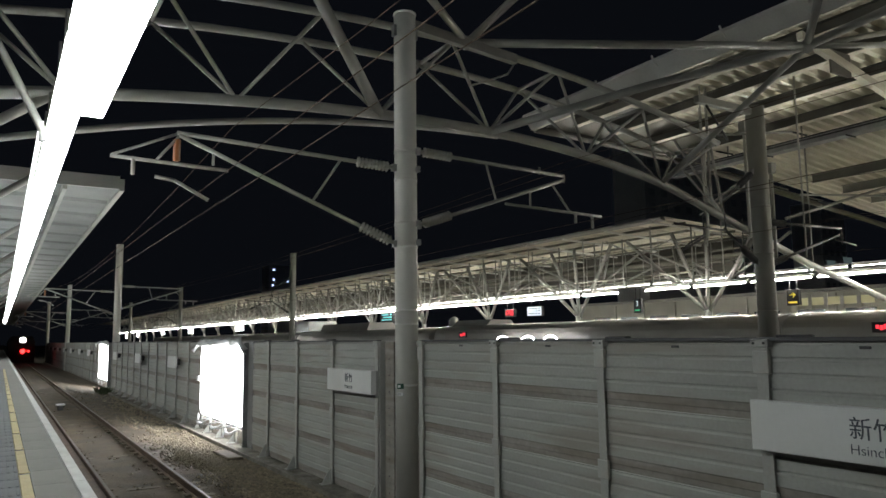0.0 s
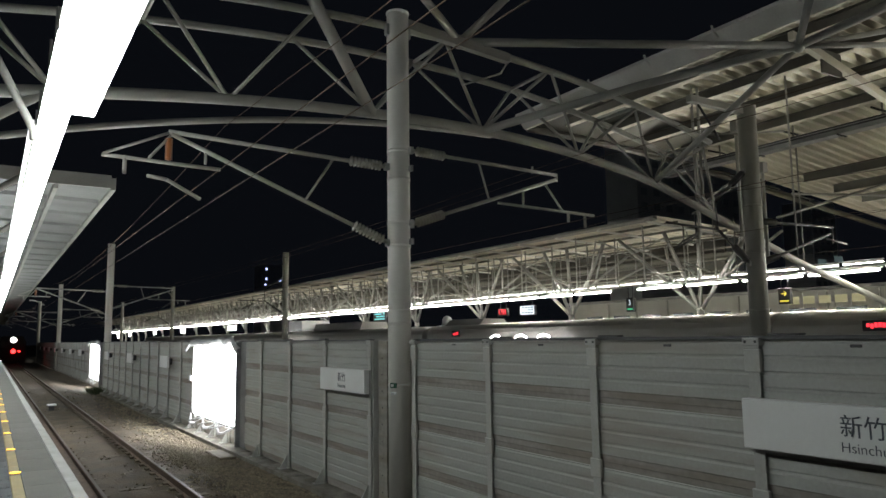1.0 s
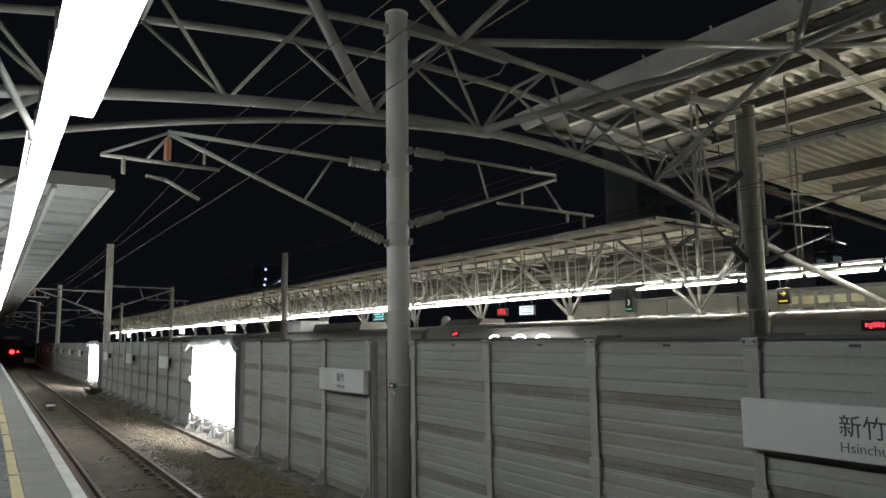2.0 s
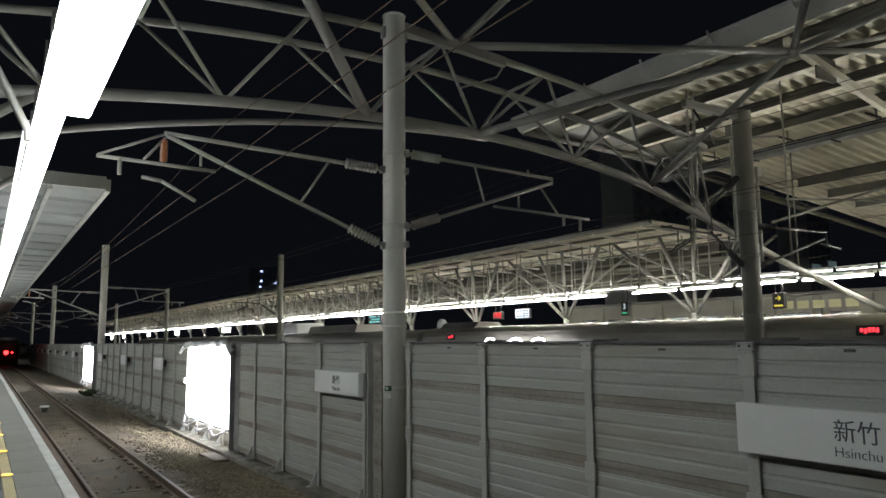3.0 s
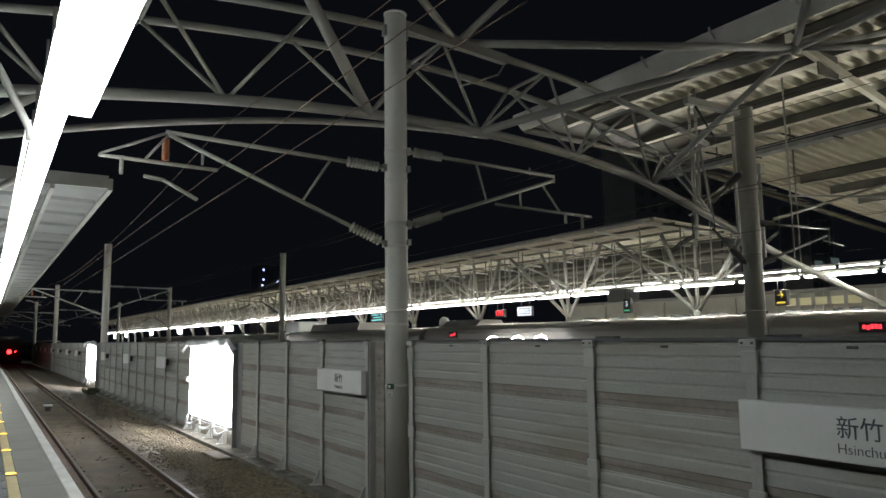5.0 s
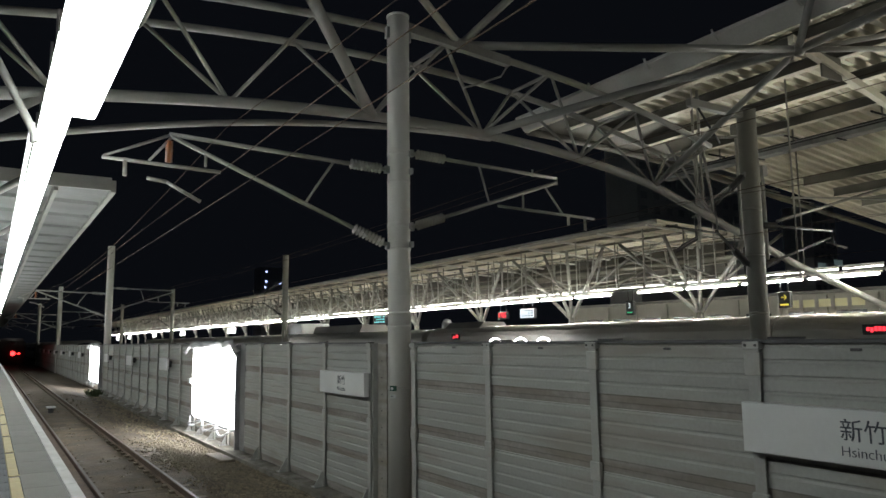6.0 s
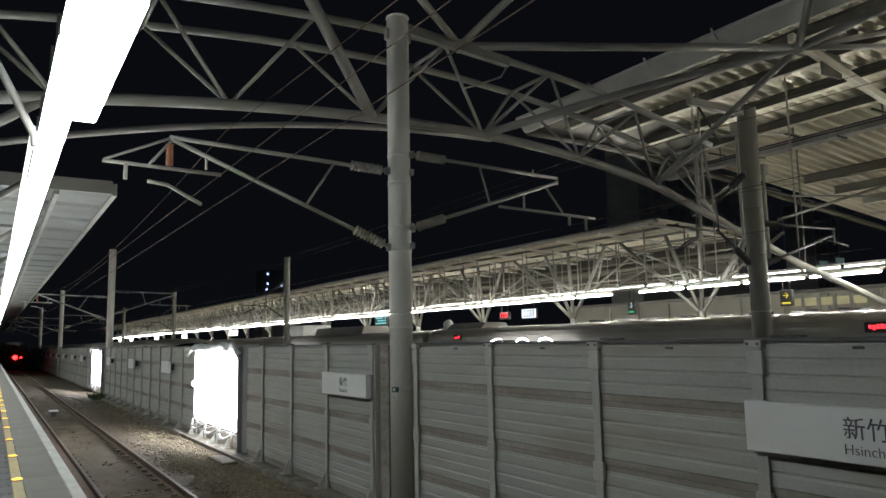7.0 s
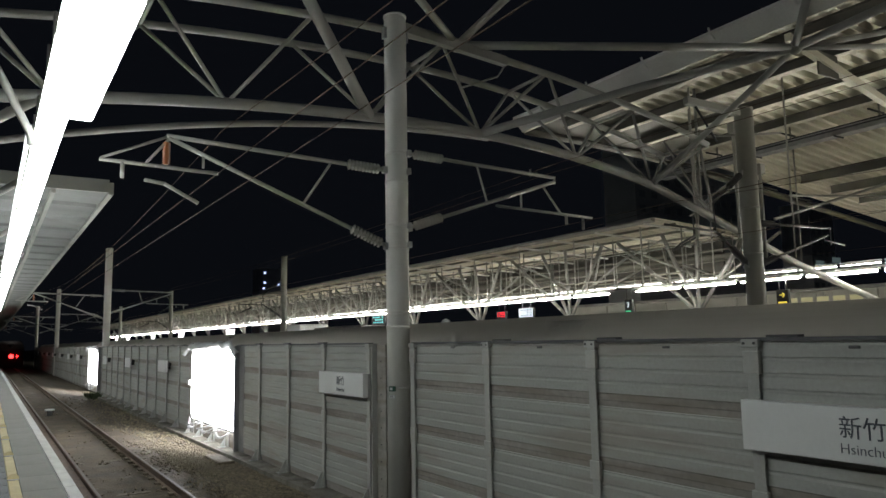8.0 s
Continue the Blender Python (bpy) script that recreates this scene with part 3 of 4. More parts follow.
def mast(x, y, left, right, height, detail=True, r=0.195):
    m = thing("overhead_line_mast", "tall grey tubular overhead line mast with bracket arms", "mast", "overhead line masts")
    bm = bmesh.new()
    z0 = -0.35 if x < 8 else -0.85
    sweep(bm, [(x, y, z0), (x, y, height - 0.02), (x, y, height)], [r, r, r * 0.93], 28)
    part("pole", bm, POLE if x < 8 else DARKPOLE, m, "", True)
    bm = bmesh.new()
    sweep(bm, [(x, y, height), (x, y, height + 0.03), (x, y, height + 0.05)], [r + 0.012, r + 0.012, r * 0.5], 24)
    part("pole_cap", bm, POLE if x < 8 else DARKPOLE, m, "", True)
    if detail:
        for z in (EYE + 3.22, EYE + 2.72, EYE + 1.95, EYE + 1.55, EYE + 0.45, EYE + 0.22, EYE - 0.80):
            bm = bmesh.new()
            sweep(bm, [(x, y, z - 0.025), (x, y, z + 0.025)], r + 0.008, 24)
            part("band", bm, POLE, m, "", True)
        for z in (EYE + 3.22, EYE + 2.9, EYE + 1.95, EYE + 1.62):
            block("bolt_plate", (x + 0.11, y - r - 0.05, z - 0.05), (x + 0.16, y - r + 0.06, z + 0.05), GALV, m)
        for z, w, h, m0, m1, nb in ((EYE - 0.80, .12, .085, GREEN, SIGNW, 1), (EYE - 0.93, .11, .055, SIGNW, GALV, 2)):
            turn = pose(x - .86 * (r + .012), y - .51 * (r + .012), z, 0, 0, -59)
            o = block("number_plate", (-w / 2, -.008, -h / 2), (w / 2, .008, h / 2), m0, m, "small mast plate with plain bars")
            o.matrix_basis = turn
            for k in range(nb):
                u = -w * .36 + k * w * .26
                block("plate_bar", (u, -.011, -h * .25), (u + (w * .18 if nb > 1 else w * .4), -.0085, h * .25), m1, o)
        for dx in (-1, 1):
            block("top_lug", (x + dx * 0.21 - 0.03, y - 0.05, height - 0.42), (x + dx * 0.21 + 0.03, y + 0.05, height - 0.22), GALV, m)
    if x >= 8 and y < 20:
        block("crossarm", (x - 2.25, y - .08, height - .20), (x + .05, y + .08, height - .02), DARKPOLE, m, "grey steel crossarm at the mast's top", 0.01)
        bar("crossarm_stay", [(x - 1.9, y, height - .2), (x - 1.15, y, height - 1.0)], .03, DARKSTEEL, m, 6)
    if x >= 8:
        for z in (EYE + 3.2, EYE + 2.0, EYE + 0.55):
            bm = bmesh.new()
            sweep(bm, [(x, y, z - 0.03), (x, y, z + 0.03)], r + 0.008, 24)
            part("band", bm, DARKPOLE, m, "", True)
    # Far-row arms get dark steel: their unlit look is put into the colour.
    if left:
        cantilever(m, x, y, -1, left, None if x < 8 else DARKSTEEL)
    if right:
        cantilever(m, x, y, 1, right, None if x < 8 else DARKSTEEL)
    return m


LEFT_ARM = dict(rod=((3.83, 2.95), (3.83, 2.62)), up0=(0.22, 2.93), up1=(3.83, 3.05), lo0=(0.20, 1.60), lo1=(3.80, 3.02),
                webs=[((1.72, 2.20), (1.22, 2.96)), ((3.83, 3.03), (4.70, 2.62)), ((3.80, 3.0), (4.1, 2.62)), ((3.3, 2.8), (3.3, 2.62))],
                arms=[((3.08, 2.56), (4.72, 2.60)), ((4.42, 2.62), (4.42, 2.36)), ((4.12, 2.36), (3.85, 2.33)), ((3.85, 2.33), (3.36, 2.08))])
RIGHT_ARM = dict(up0=(0.24, 3.28), up1=(3.60, 3.19), lo0=(0.24, 1.95), lo1=(3.60, 3.10),
                 webs=[((3.62, 3.22), (3.62, 3.06)), ((3.0, 3.30), (3.0, 3.16)), ((1.95, 2.50), (1.72, 3.22)), ((2.75, 2.50), (2.75, 2.78)), ((3.3, 3.0), (3.75, 2.47))],
                 arms=[((2.15, 2.50), (4.60, 2.44)), ((3.9, 2.45), (3.9, 2.25)), ((4.35, 2.44), (4.35, 2.18))])

for k, ys in enumerate(STATIONS):
    mast(PX, ys, LEFT_ARM, RIGHT_ARM, EYE + 5.74, k < 1)
L2 = dict(up0=(0.24, 4.1), up1=(1.46, 3.2), lo0=(0.24, 1.72), lo1=(1.50, 2.55), webs=[((1.47, 3.2), (1.42, 2.5)), ((2.24, 2.8), (2.24, 2.35)), ((1.42, 2.52), (1.0, 2.25))],
          arms=[((1.42, 2.50), (3.26, 2.55)), ((2.20, 2.36), (2.75, 2.12)), ((2.75, 2.12), (3.0, 1.95)), ((2.2, 2.3), (2.9, 1.98))])
R2 = dict(up0=(0.24, 2.83), up1=(3.59, 2.90), lo0=(0.24, 1.75), lo1=(3.45, 2.70), webs=[((3.59, 2.94), (3.6, 2.45))],
          arms=[((3.3, 2.56), (4.25, 2.46))])
for k, ys in enumerate((11.3, 47.3, 83.2, 119.0)):
    mast(PX2 if k == 0 else 16.9, ys, L2, R2 if k == 0 else None, EYE + 5.8, False, 0.235 if k == 0 else 0.2)


def wires():
    for x, z, sag, nm in ((2.65, EYE + 2.0, 0, "contact_wire"), (2.48, EYE + 2.24, 0, "contact_wire"), (2.9, EYE + 3.25, 0.5, "messenger_wire"), (9.6, EYE + 2.2, 0, "contact_wire"),
                          (9.5, EYE + 3.3, 0.2, "messenger_wire"), (9.75, EYE + 3.55, 0.2, "messenger_wire"), (14.0, EYE + 2.2, 0, "contact_wire"),
                          (14.1, EYE + 3.2, 0.5, "messenger_wire"), (19.8, EYE + 2.2, 0, "contact_wire"), (19.8, EYE + 3.2, 0.5, "messenger_wire")):
        pts = []
        for s in range(-1, 4):
            for i in range(8):
                u = i / 8
                pts.append((x, 10.9 + 36 * (s + u), z - sag * 4 * u * (1 - u)))
        bm = bmesh.new()
        sweep(bm, pts, 0.0055, 5)
        tagged(link(nm, bm, RUST), "thin dark overhead wire strung above the track", "wire", "overhead wires")


wires()


# ---- great arch truss over the tracks ----
def bottom_z(x):
    if x < 14.2:
        return EYE + 4.44 - (0.0100 if x < 8 else 0.0161) * (x - 8) ** 2
    return EYE + 3.82 - 0.295 * (min(x, 20.3) - 14.2) - 0.24 * max(0, x - 20.3)


def top_z(x):
    return EYE + 5.95 - (0.011 if x < 7 else 0.0145) * (x - 7) ** 2


YB, YF, YN = 12.5, 13.2, 11.8


def arch_truss():
    t = thing("arch_truss", "white tubular steel arch truss spanning the tracks", "roof truss")
    bar("bottom_chord", [(x, YB, bottom_z(x)) for x in np.arange(-9, 25.3, 0.6)], 0.10, STEEL, t, 14)
    for y in (YF, YN):
        bar("top_chord", [(x, y, top_z(x)) for x in np.arange(-9, 15.7, 0.6)], 0.072, STEEL, t, 12)
    b = [-7.3, -4.65, -2.0, 0.68, 3.38, 6.2, 8.87, 11.65, 14.2, 16.6]
    for i, x in enumerate(b):
        for xt in (x - 1.38, x + 1.34):
            if xt > 16.2 or xt < -8.8:
                continue
            for y in (YF, YN):
                bar("web_tube", [(x, YB, bottom_z(x)), (xt, y, top_z(xt))], 0.037, STEEL, t, 8)
        if x + 1.34 < 16:
            bar("cross_tube", [(x + 1.34, YF, top_z(x + 1.34)), (x + 1.34, YN, top_z(x + 1.34))], 0.042, STEEL, t, 8)
    return t


arch_truss()


def bracing():
    """Tubes of the roof frame that meet the truss."""
    t = thing("roof_bracing", "white tubular roof bracing meeting the arch truss", "roof truss")
    r = (14.2, 8.42, EYE + 5.99)
    nc, nm = (8.87, YB, bottom_z(8.87)), (14.2, YB, bottom_z(14.2))
    nt = (7.85, YN, EYE + 5.97)
    bar("brace", [nc, (11.6, 10.45, EYE + 5.3), r, (14.2, 6.45, EYE + 6.15)], 0.09, STEEL, t, 12)
    bar("brace", [nm, r], 0.075, STEEL, t, 10)
    bar("brace", [nt, r], 0.085, STEEL, t, 10)
    bar("brace", [r, (13.3, 7.5, EYE + 6.7)], 0.085, STEEL, t, 10)
    bar("brace", [r, (16.2, 7.5, EYE + 6.43)], 0.06, STEEL, t, 10)
    bar("brace", [r, (16.2, 7.5, EYE + 6.1)], 0.06, STEEL, t, 10)
    bar("brace", [(6.2, YB, bottom_z(6.2)), (4.1, 11.0, EYE + 6.13)], 0.11, STEEL, t, 12)
    bar("brace", [nt, (5.9, 10.2, EYE + 5.95)], 0.07, STEEL, t, 10)
    bar("brace", [nt, (8.1, 10.2, EYE + 6.5)], 0.075, STEEL, t, 10)
    for xs in (nt, r):
        bm = bmesh.new()
        bmesh.ops.create_icosphere(bm, subdivisions=2, radius=0.15, matrix=Matrix.Translation(xs))
        part("node_ball", bm, STEEL, t, "", True)
    bm = bmesh.new()
    v = []
    for x, z in ((6.25, EYE + 6.02), (8.95, EYE + 5.80)):
        v.append([bm.verts.new((x, 11.62 + dy, z + dz)) for dy, dz in ((-.07, -.13), (.07, -.13), (.07, .06), (-.07, .06))])
    for i in range(4):
        bm.faces.new((v[0][i], v[0][(i + 1) % 4], v[1][(i + 1) % 4], v[1][i]))
    bm.faces.new(v[0][::-1]), bm.faces.new(v[1])
    part("cable_box", bm, BEAM, t, "greenish grey cable box along the chord")
    bar("cable", [(8.95, 11.62, EYE + 5.72), (8.8, 11.7, EYE + 5.45), (8.3, 11.9, EYE + 5.25), (8.1, 12.1, EYE + 5.2)], 0.02, BEAM, t, 6)
    bar("edge_arch", [(x, 19.0, EYE + 6.6 - 0.0096 * (14 - x) ** 2) for x in np.arange(-3, 14.3, 0.6)], 0.085, STEEL, t, 10)
    bar("left_brace", [(-0.62, 7.3, EYE + 3.55), (0.04, 7.3, EYE + 2.29), (0.235, 7.3, EYE + 1.90), (0.24, 7.3, EYE + 1.80)], 0.035, STEEL, t, 10)


bracing()


# ---- high roof over the opposite platform ----
def high_z(x):
    """Underside of the roof sheet: level at the gutter, then bending down into a straight slope."""
    u = max(0, x - 14)
    return EYE + 6.70 - (0.0055 * u * u if u < 9 else 0.4455 + 0.104 * (u - 9))


def high_roof():
    h = thing("high_roof", "high white corrugated metal roof with dark purlins and gutter", "roof")
    xs = (14.6, 16.5, 18.3, 20.2, 22, 24, 28, 32, 36, 40)
    for cols, y_end in ((xs[:4], 14.6), (xs[3:], 17.1)):
        bm = bmesh.new()
        rows, y = [], -9.0
        while y < y_end:
            for dy, dz in ((0.0, 0.15), (0.13, 0.15), (0.19, 0.0), (0.33, 0.0)):
                rows.append([bm.verts.new((x, y + dy, high_z(x) + dz)) for x in cols])
            y += 0.39
        for a, b in zip(rows, rows[1:]):
            for j in range(len(cols) - 1):
                bm.faces.new((a[j], a[j + 1], b[j + 1], b[j]))
        part("roof_sheet", bm, SHEET, h)
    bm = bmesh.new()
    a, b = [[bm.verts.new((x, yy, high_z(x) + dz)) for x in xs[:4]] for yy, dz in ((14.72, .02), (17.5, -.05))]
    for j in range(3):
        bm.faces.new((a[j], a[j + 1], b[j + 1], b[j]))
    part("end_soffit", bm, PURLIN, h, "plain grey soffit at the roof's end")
    for x, dep in ((14.9, .27), (16.5, .27), (18.25, .28), (20.15, .28), (26, .34), (28, .34), (30, .34), (33, .36), (36.5, .36)):
        z = high_z(x)
        bm = bmesh.new()
        extrude(bm, [(x - .09, z - dep), (x + .09, z - dep), (x + .09, z - dep + .02), (x + .012, z - dep + .02), (x + .012, z - .03), (x + .09, z - .03), (x + .09, z - .01),
                     (x - .09, z - .01), (x - .09, z - .03), (x - .012, z - .03), (x - .012, z - dep + .02), (x - .09, z - dep + .02)], -9, 16.45 if x < 21 else 15.6)
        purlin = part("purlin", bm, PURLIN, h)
        # Lamp light on the flange underside is put in as cream colour.
        block("lower_flange", (x - .10, -9, z - dep - .018), (x + .10, 16.4 if x < 21 else 15.55, z - dep - .003), SHEET, purlin, "lower flange coloured pale for the lamp light beneath")
    for y in (-5.5, 1.6, 8.75):
        bm = bmesh.new()
        v = []
        for x, z in ((14.5, EYE + 6.42), (21.0, EYE + 5.06)):
            v.append([bm.verts.new((x, y + dy, z + dz)) for dy, dz in ((-.07, -.10), (.07, -.10), (.07, .08), (-.07, .08))])
        for i in range(4):
            bm.faces.new((v[0][i], v[0][(i + 1) % 4], v[1][(i + 1) % 4], v[1][i]))
        bm.faces.new(v[0][::-1]), bm.faces.new(v[1])
        part("rafter_brace", bm, SHEET, h)
        block("gusset_plate", (15.6, y - .02, high_z(16) - .9), (16.4, y + .02, high_z(16) - .34), PURLIN, h)
    bm = bmesh.new()
    z = EYE + 6.44
    extrude(bm, [(13.62, z + .34), (13.98, z), (14.10, z), (14.10, z + .35), (14.07, z + .35), (14.07, z + .04), (14.0, z + .04), (13.67, z + .36), (13.67, z + .42), (13.62, z + .42)], -9, 17.4)
    part("gutter", bm, FASCIA, h)
    bm = bmesh.new()
    extrude(bm, [(13.955, z - .014), (14.06, z - .014), (14.06, z - .003), (13.955, z - .003)], -9, 17.38)
    part("gutter_lip", bm, SHEET, h)
    for k in range(13):
        bar("gutter_bracket", [(13.50, -8 + 2 * k, z + .46), (13.56, -8 + 2 * k, z + .33), (13.70, -8 + 2 * k, z + .22)], 0.03, FASCIA, h, 6)
    # cable tray and hanging rods under the sheet
    bm = bmesh.new()
    extrude(bm, [(20.9, EYE + 5.75), (21.3, EYE + 5.75), (21.3, EYE + 6.0), (21.28, EYE + 6.0), (21.28, EYE + 5.77), (20.92, EYE + 5.77), (20.92, EYE + 6.0), (20.9, EYE + 6.0)], -9, 18)
    part("cable_tray", bm, GALV, h)
    for dx, dz in ((-.06, .12), (-.06, .2), (.2, .27)):
        bar("tray_cable", [(20.9 + dx, -9, EYE + 5.77 + dz), (20.9 + dx, 18, EYE + 5.77 + dz)], 0.022, BLACK, h, 6)
    for k in range(9):
        yy = -6 + 2.7 * k
        bar("tray_hanger", [(21.1, yy, EYE + 5.86), (21.1, yy, high_z(21.1))], 0.03, BEAM, h, 6)
        bar("tray_arm", [(20.5, yy, EYE + 6.16), (21.35, yy, EYE + 6.16)], 0.03, DARKSTEEL, h, 6)
        bar("tray_foot", [(20.86, yy + 1.2, EYE + 5.735), (21.36, yy + 1.2, EYE + 5.735)], 0.025, DARKSTEEL, h, 6)
    for x, y, z1, r in ((17.0, 10.5, EYE + 1.85, .026), (15.85, 12.5, EYE + 2.3, .026), (16.08, 12.5, EYE + 3.7, .042), (17.2, 13.6, EYE + 3.4, .03), (18.6, 14.6, EYE + 3.0, .028)):
        bar("hanger_rod", [(x, y, high_z(x)), (x, y, z1)], r, STEEL, h, 6)
    for x, za, zb in ((17.38, 5.55, 2.6), (18.48, 4.5, 2.1)):
        bar("conduit", [(x, 12.3, EYE + za), (x, 12.3, EYE + zb)], 0.045, STEEL, h, 8)
        block("conduit_box", (x - .1, 12.2, EYE + za), (x + .1, 12.4, EYE + za + .3), BEAM, h)
    bar("roof_tube", [(17.4, 12.3, EYE + 4.3), (16.4, 12.6, EYE + 3.6)], 0.03, STEEL, h, 8)
    bar("roof_tube", [(15.2, 12.9, EYE + 5.2), (16.6, 12.55, EYE + 3.2)], 0.035, STEEL, h, 8)
    bar("roof_tube", [(19.2, 12.4, EYE + 3.28), (27.0, 12.4, EYE + 5.31)], 0.045, STEEL, h, 8)
    bar("roof_tube", [(20.0, 12.4, EYE + 4.05), (28, 12.4, EYE + 4.72)], 0.035, STEEL, h, 8)
    bar("roof_tube", [(16.4, 12.4, EYE + 5.36), (17.9, 11.2, EYE + 5.36)], 0.032, BEAM, h, 8)
    bar("roof_tube", [(18.0, 14.4, EYE + 3.6), (20.6, 14.4, EYE + 4.9)], 0.03, STEEL, h, 8)
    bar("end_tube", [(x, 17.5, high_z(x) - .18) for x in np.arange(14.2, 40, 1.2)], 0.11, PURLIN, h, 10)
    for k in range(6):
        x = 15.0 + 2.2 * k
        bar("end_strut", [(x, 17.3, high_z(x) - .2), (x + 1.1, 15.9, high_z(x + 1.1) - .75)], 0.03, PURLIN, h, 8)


high_roof()


# ---- long canopy over the opposite platform ----
CX0, CX1, CY0, CY1 = 22.1, 28.2, 19.5, 215.0


def can_z(x):
    return EYE + 4.58 - 0.045 * (x - CX0)


def far_canopy():
    c = thing("platform_canopy", "long white canopy lit from below on the opposite platform", "canopy")
    bm = bmesh.new()
    y = CY0
    rows = []
    while y < CY1:
        step = 0.5 if y < 70 else 2.0
        for dy, dz in ((0, .06), (.3 * step, .06), (.4 * step, 0), (.9 * step, 0)):
            rows.append([bm.verts.new((x, y + dy, can_z(x) + dz)) for x in (CX0 + .1, CX1)])
        y += step
    for a, b in zip(rows, rows[1:]):
        bm.faces.new((a[0], a[1], b[1], b[0]))
    part("roof_sheet", bm, CANSHEET, c)
    z = can_z(CX0)
    bm = bmesh.new()
    extrude(bm, [(CX0 - .12, z - .06), (CX0 + .12, z - .13), (CX0 + .12, z + .05), (CX0 - .12, z + .03)], CY0, CY1)
    part("gutter", bm, BEAM, c)
    for x in (23.4, 24.9, 26.5, 27.9):
        zz = can_z(x)
        block("purlin", (x - .04, CY0, zz - .11), (x + .04, CY1, zz - .012), PURLIN, c)
    n = 0
    y = CY0 + 0.4
    while y < 190:
        bm = bmesh.new()
        v = []
        for x in (CX0 - .05, CX1):
            zz = can_z(x)
            v.append([bm.verts.new((x, y + dy, zz + dz)) for dy, dz in ((-.05, -.19), (.05, -.19), (.05, -.115), (-.05, -.115))])
        for i in range(4):
            bm.faces.new((v[0][i], v[0][(i + 1) % 4], v[1][(i + 1) % 4], v[1][i]))
        bm.faces.new(v[0][::-1]), bm.faces.new(v[1])
        part("rafter", bm, FASCIA, c)
        y += 2.75
    # dark back edge with tubes along it
    for x, dz in ((27.6, -.55), (27.6, -1.05), (27.3, -1.6), (24.2, -1.75)):
        bar("long_tube", [(x, CY0 + .5, EYE + 4.3 + dz), (x, 190, EYE + 4.3 + dz)], 0.05, PURLIN, c, 6)
    y = CY0 + 1.1
    while y < 110:
        bar("drop_rod", [(25.3, y, can_z(25.3) - .1), (25.3, y, EYE + 2.3)], 0.022, COLST, c, 5)
        bar("drop_rod", [(27.45, y + .9, can_z(27.45) - .1), (27.45, y + .9, EYE + 2.6)], 0.026, COLST, c, 5)
        y += 2.05
    block("back_fascia", (28.32, CY0 + 1.5, EYE + 2.45), (28.45, 190, EYE + 4.25), BACKM, c, "dull grey rear fascia of the canopy")
    bar("back_beam", [(28.1, CY0, EYE + 3.5), (28.1, 190, EYE + 3.5)], 0.14, PURLIN, c, 6)
    return c


far_canopy()


def tree_column():
    t = thing("tree_column", "branching white tubular steel platform column", "column", "canopy columns")
    root = 2.45
    for s in (-1, 1):
        bar("branch", [(0, s * .06, root), (-1.0, s * 3.5, 5.75)], .085, COLST, t, 10)
        bar("branch", [(0, s * .02, root), (-1.0, s * .9, 5.82)], .085, COLST, t, 10)
        bar("branch", [(-.3, s * 1.1, 3.5), (1.5, s * 3.0, 5.55)], .06, COLST, t, 10)
        bar("tie", [(-.95, s * 3.4, 5.62), (.9, s * .9, 4.15)], .05, COLST, t, 8)
        # Paler than the other ties: lamp light on it is put into the colour.
        bar("tie", [(-2.3, s * 2.35, 3.80), (-2.1, s * 1.05, 4.27)], .04, STEEL, t, 6, "strut in paler steel for the lamp light on it")
        bar("tie", [(-2.1, s * 1.05, 4.27), (-.30, s * .3, 3.5)], .03, COLST, t, 6)
        bar("tie", [(-.62, s * 2.2, 4.52), (-1.9, s * 3.9, 5.75)], .035, COLST, t, 6)
        bar("tie", [(-.8, s * 2.8, 5.1), (-.95, s * .85, 5.6)], .03, COLST, t, 6)
        bar("hanger", [(-2.1, s * 1.05, 3.5), (-2.1, s * 1.05, 5.8)], .032, COLST, t, 6)
        bar("hanger", [(-1.7, s * 3.1, 3.5), (-1.7, s * 3.1, 5.78)], .028, COLST, t, 6)
    bar("trunk", [(0, 0, 0), (0, 0, root + .05)], 0.16, COLST, t, 14)
    return t


tc = tree_column()
tc.matrix_basis = pose(25.4, 20.2, EYE - 1.5)
for k in range(1, 20):
    copy_thing(tc, pose(25.4, 20.2 + 8.0 * k, EYE - 1.5))


def far_platform():
    p = thing("opposite_platform", "concrete island platform across the tracks", "platform", kind="structure")
    block("platform_body", (21.6, -30, -0.85), (45, 230, EYE - 1.5), CONC, p)
    w = thing("wall_station", "cream station wall with windows behind the platform", "wall", kind="structure")
    block("wall_face", (45, -30, -0.85), (45.3, 50, EYE + 2.6), WALLW, w)
    for k in range(17):
        y = -6 + 3.2 * k
        block("pilaster", (44.85, y, EYE - 1.5), (44.997, y + 0.3, EYE + 2.5), WALLW, w)
        block("window_pane", (44.96, y + 0.8, EYE + 0.6), (44.997, y + 2.7, EYE + 1.5), GLASSD, w)
    for k in range(5):
        block("lit_window", (44.80, 23.6 + k * 1.05, EYE + 1.75), (44.82, 24.4 + k * 1.05, EYE + 2.25), LITWIN, w, "window lit warm from inside")
        block("window_mullion", (44.78, 24.4 + k * 1.05, EYE + 1.45), (44.84, 24.65 + k * 1.05, EYE + 2.45), WALLW, w)
    block("roof_edge", (44.6, -30, EYE + 2.602), (45.5, 50, EYE + 2.8), BEAM, w)


far_platform()


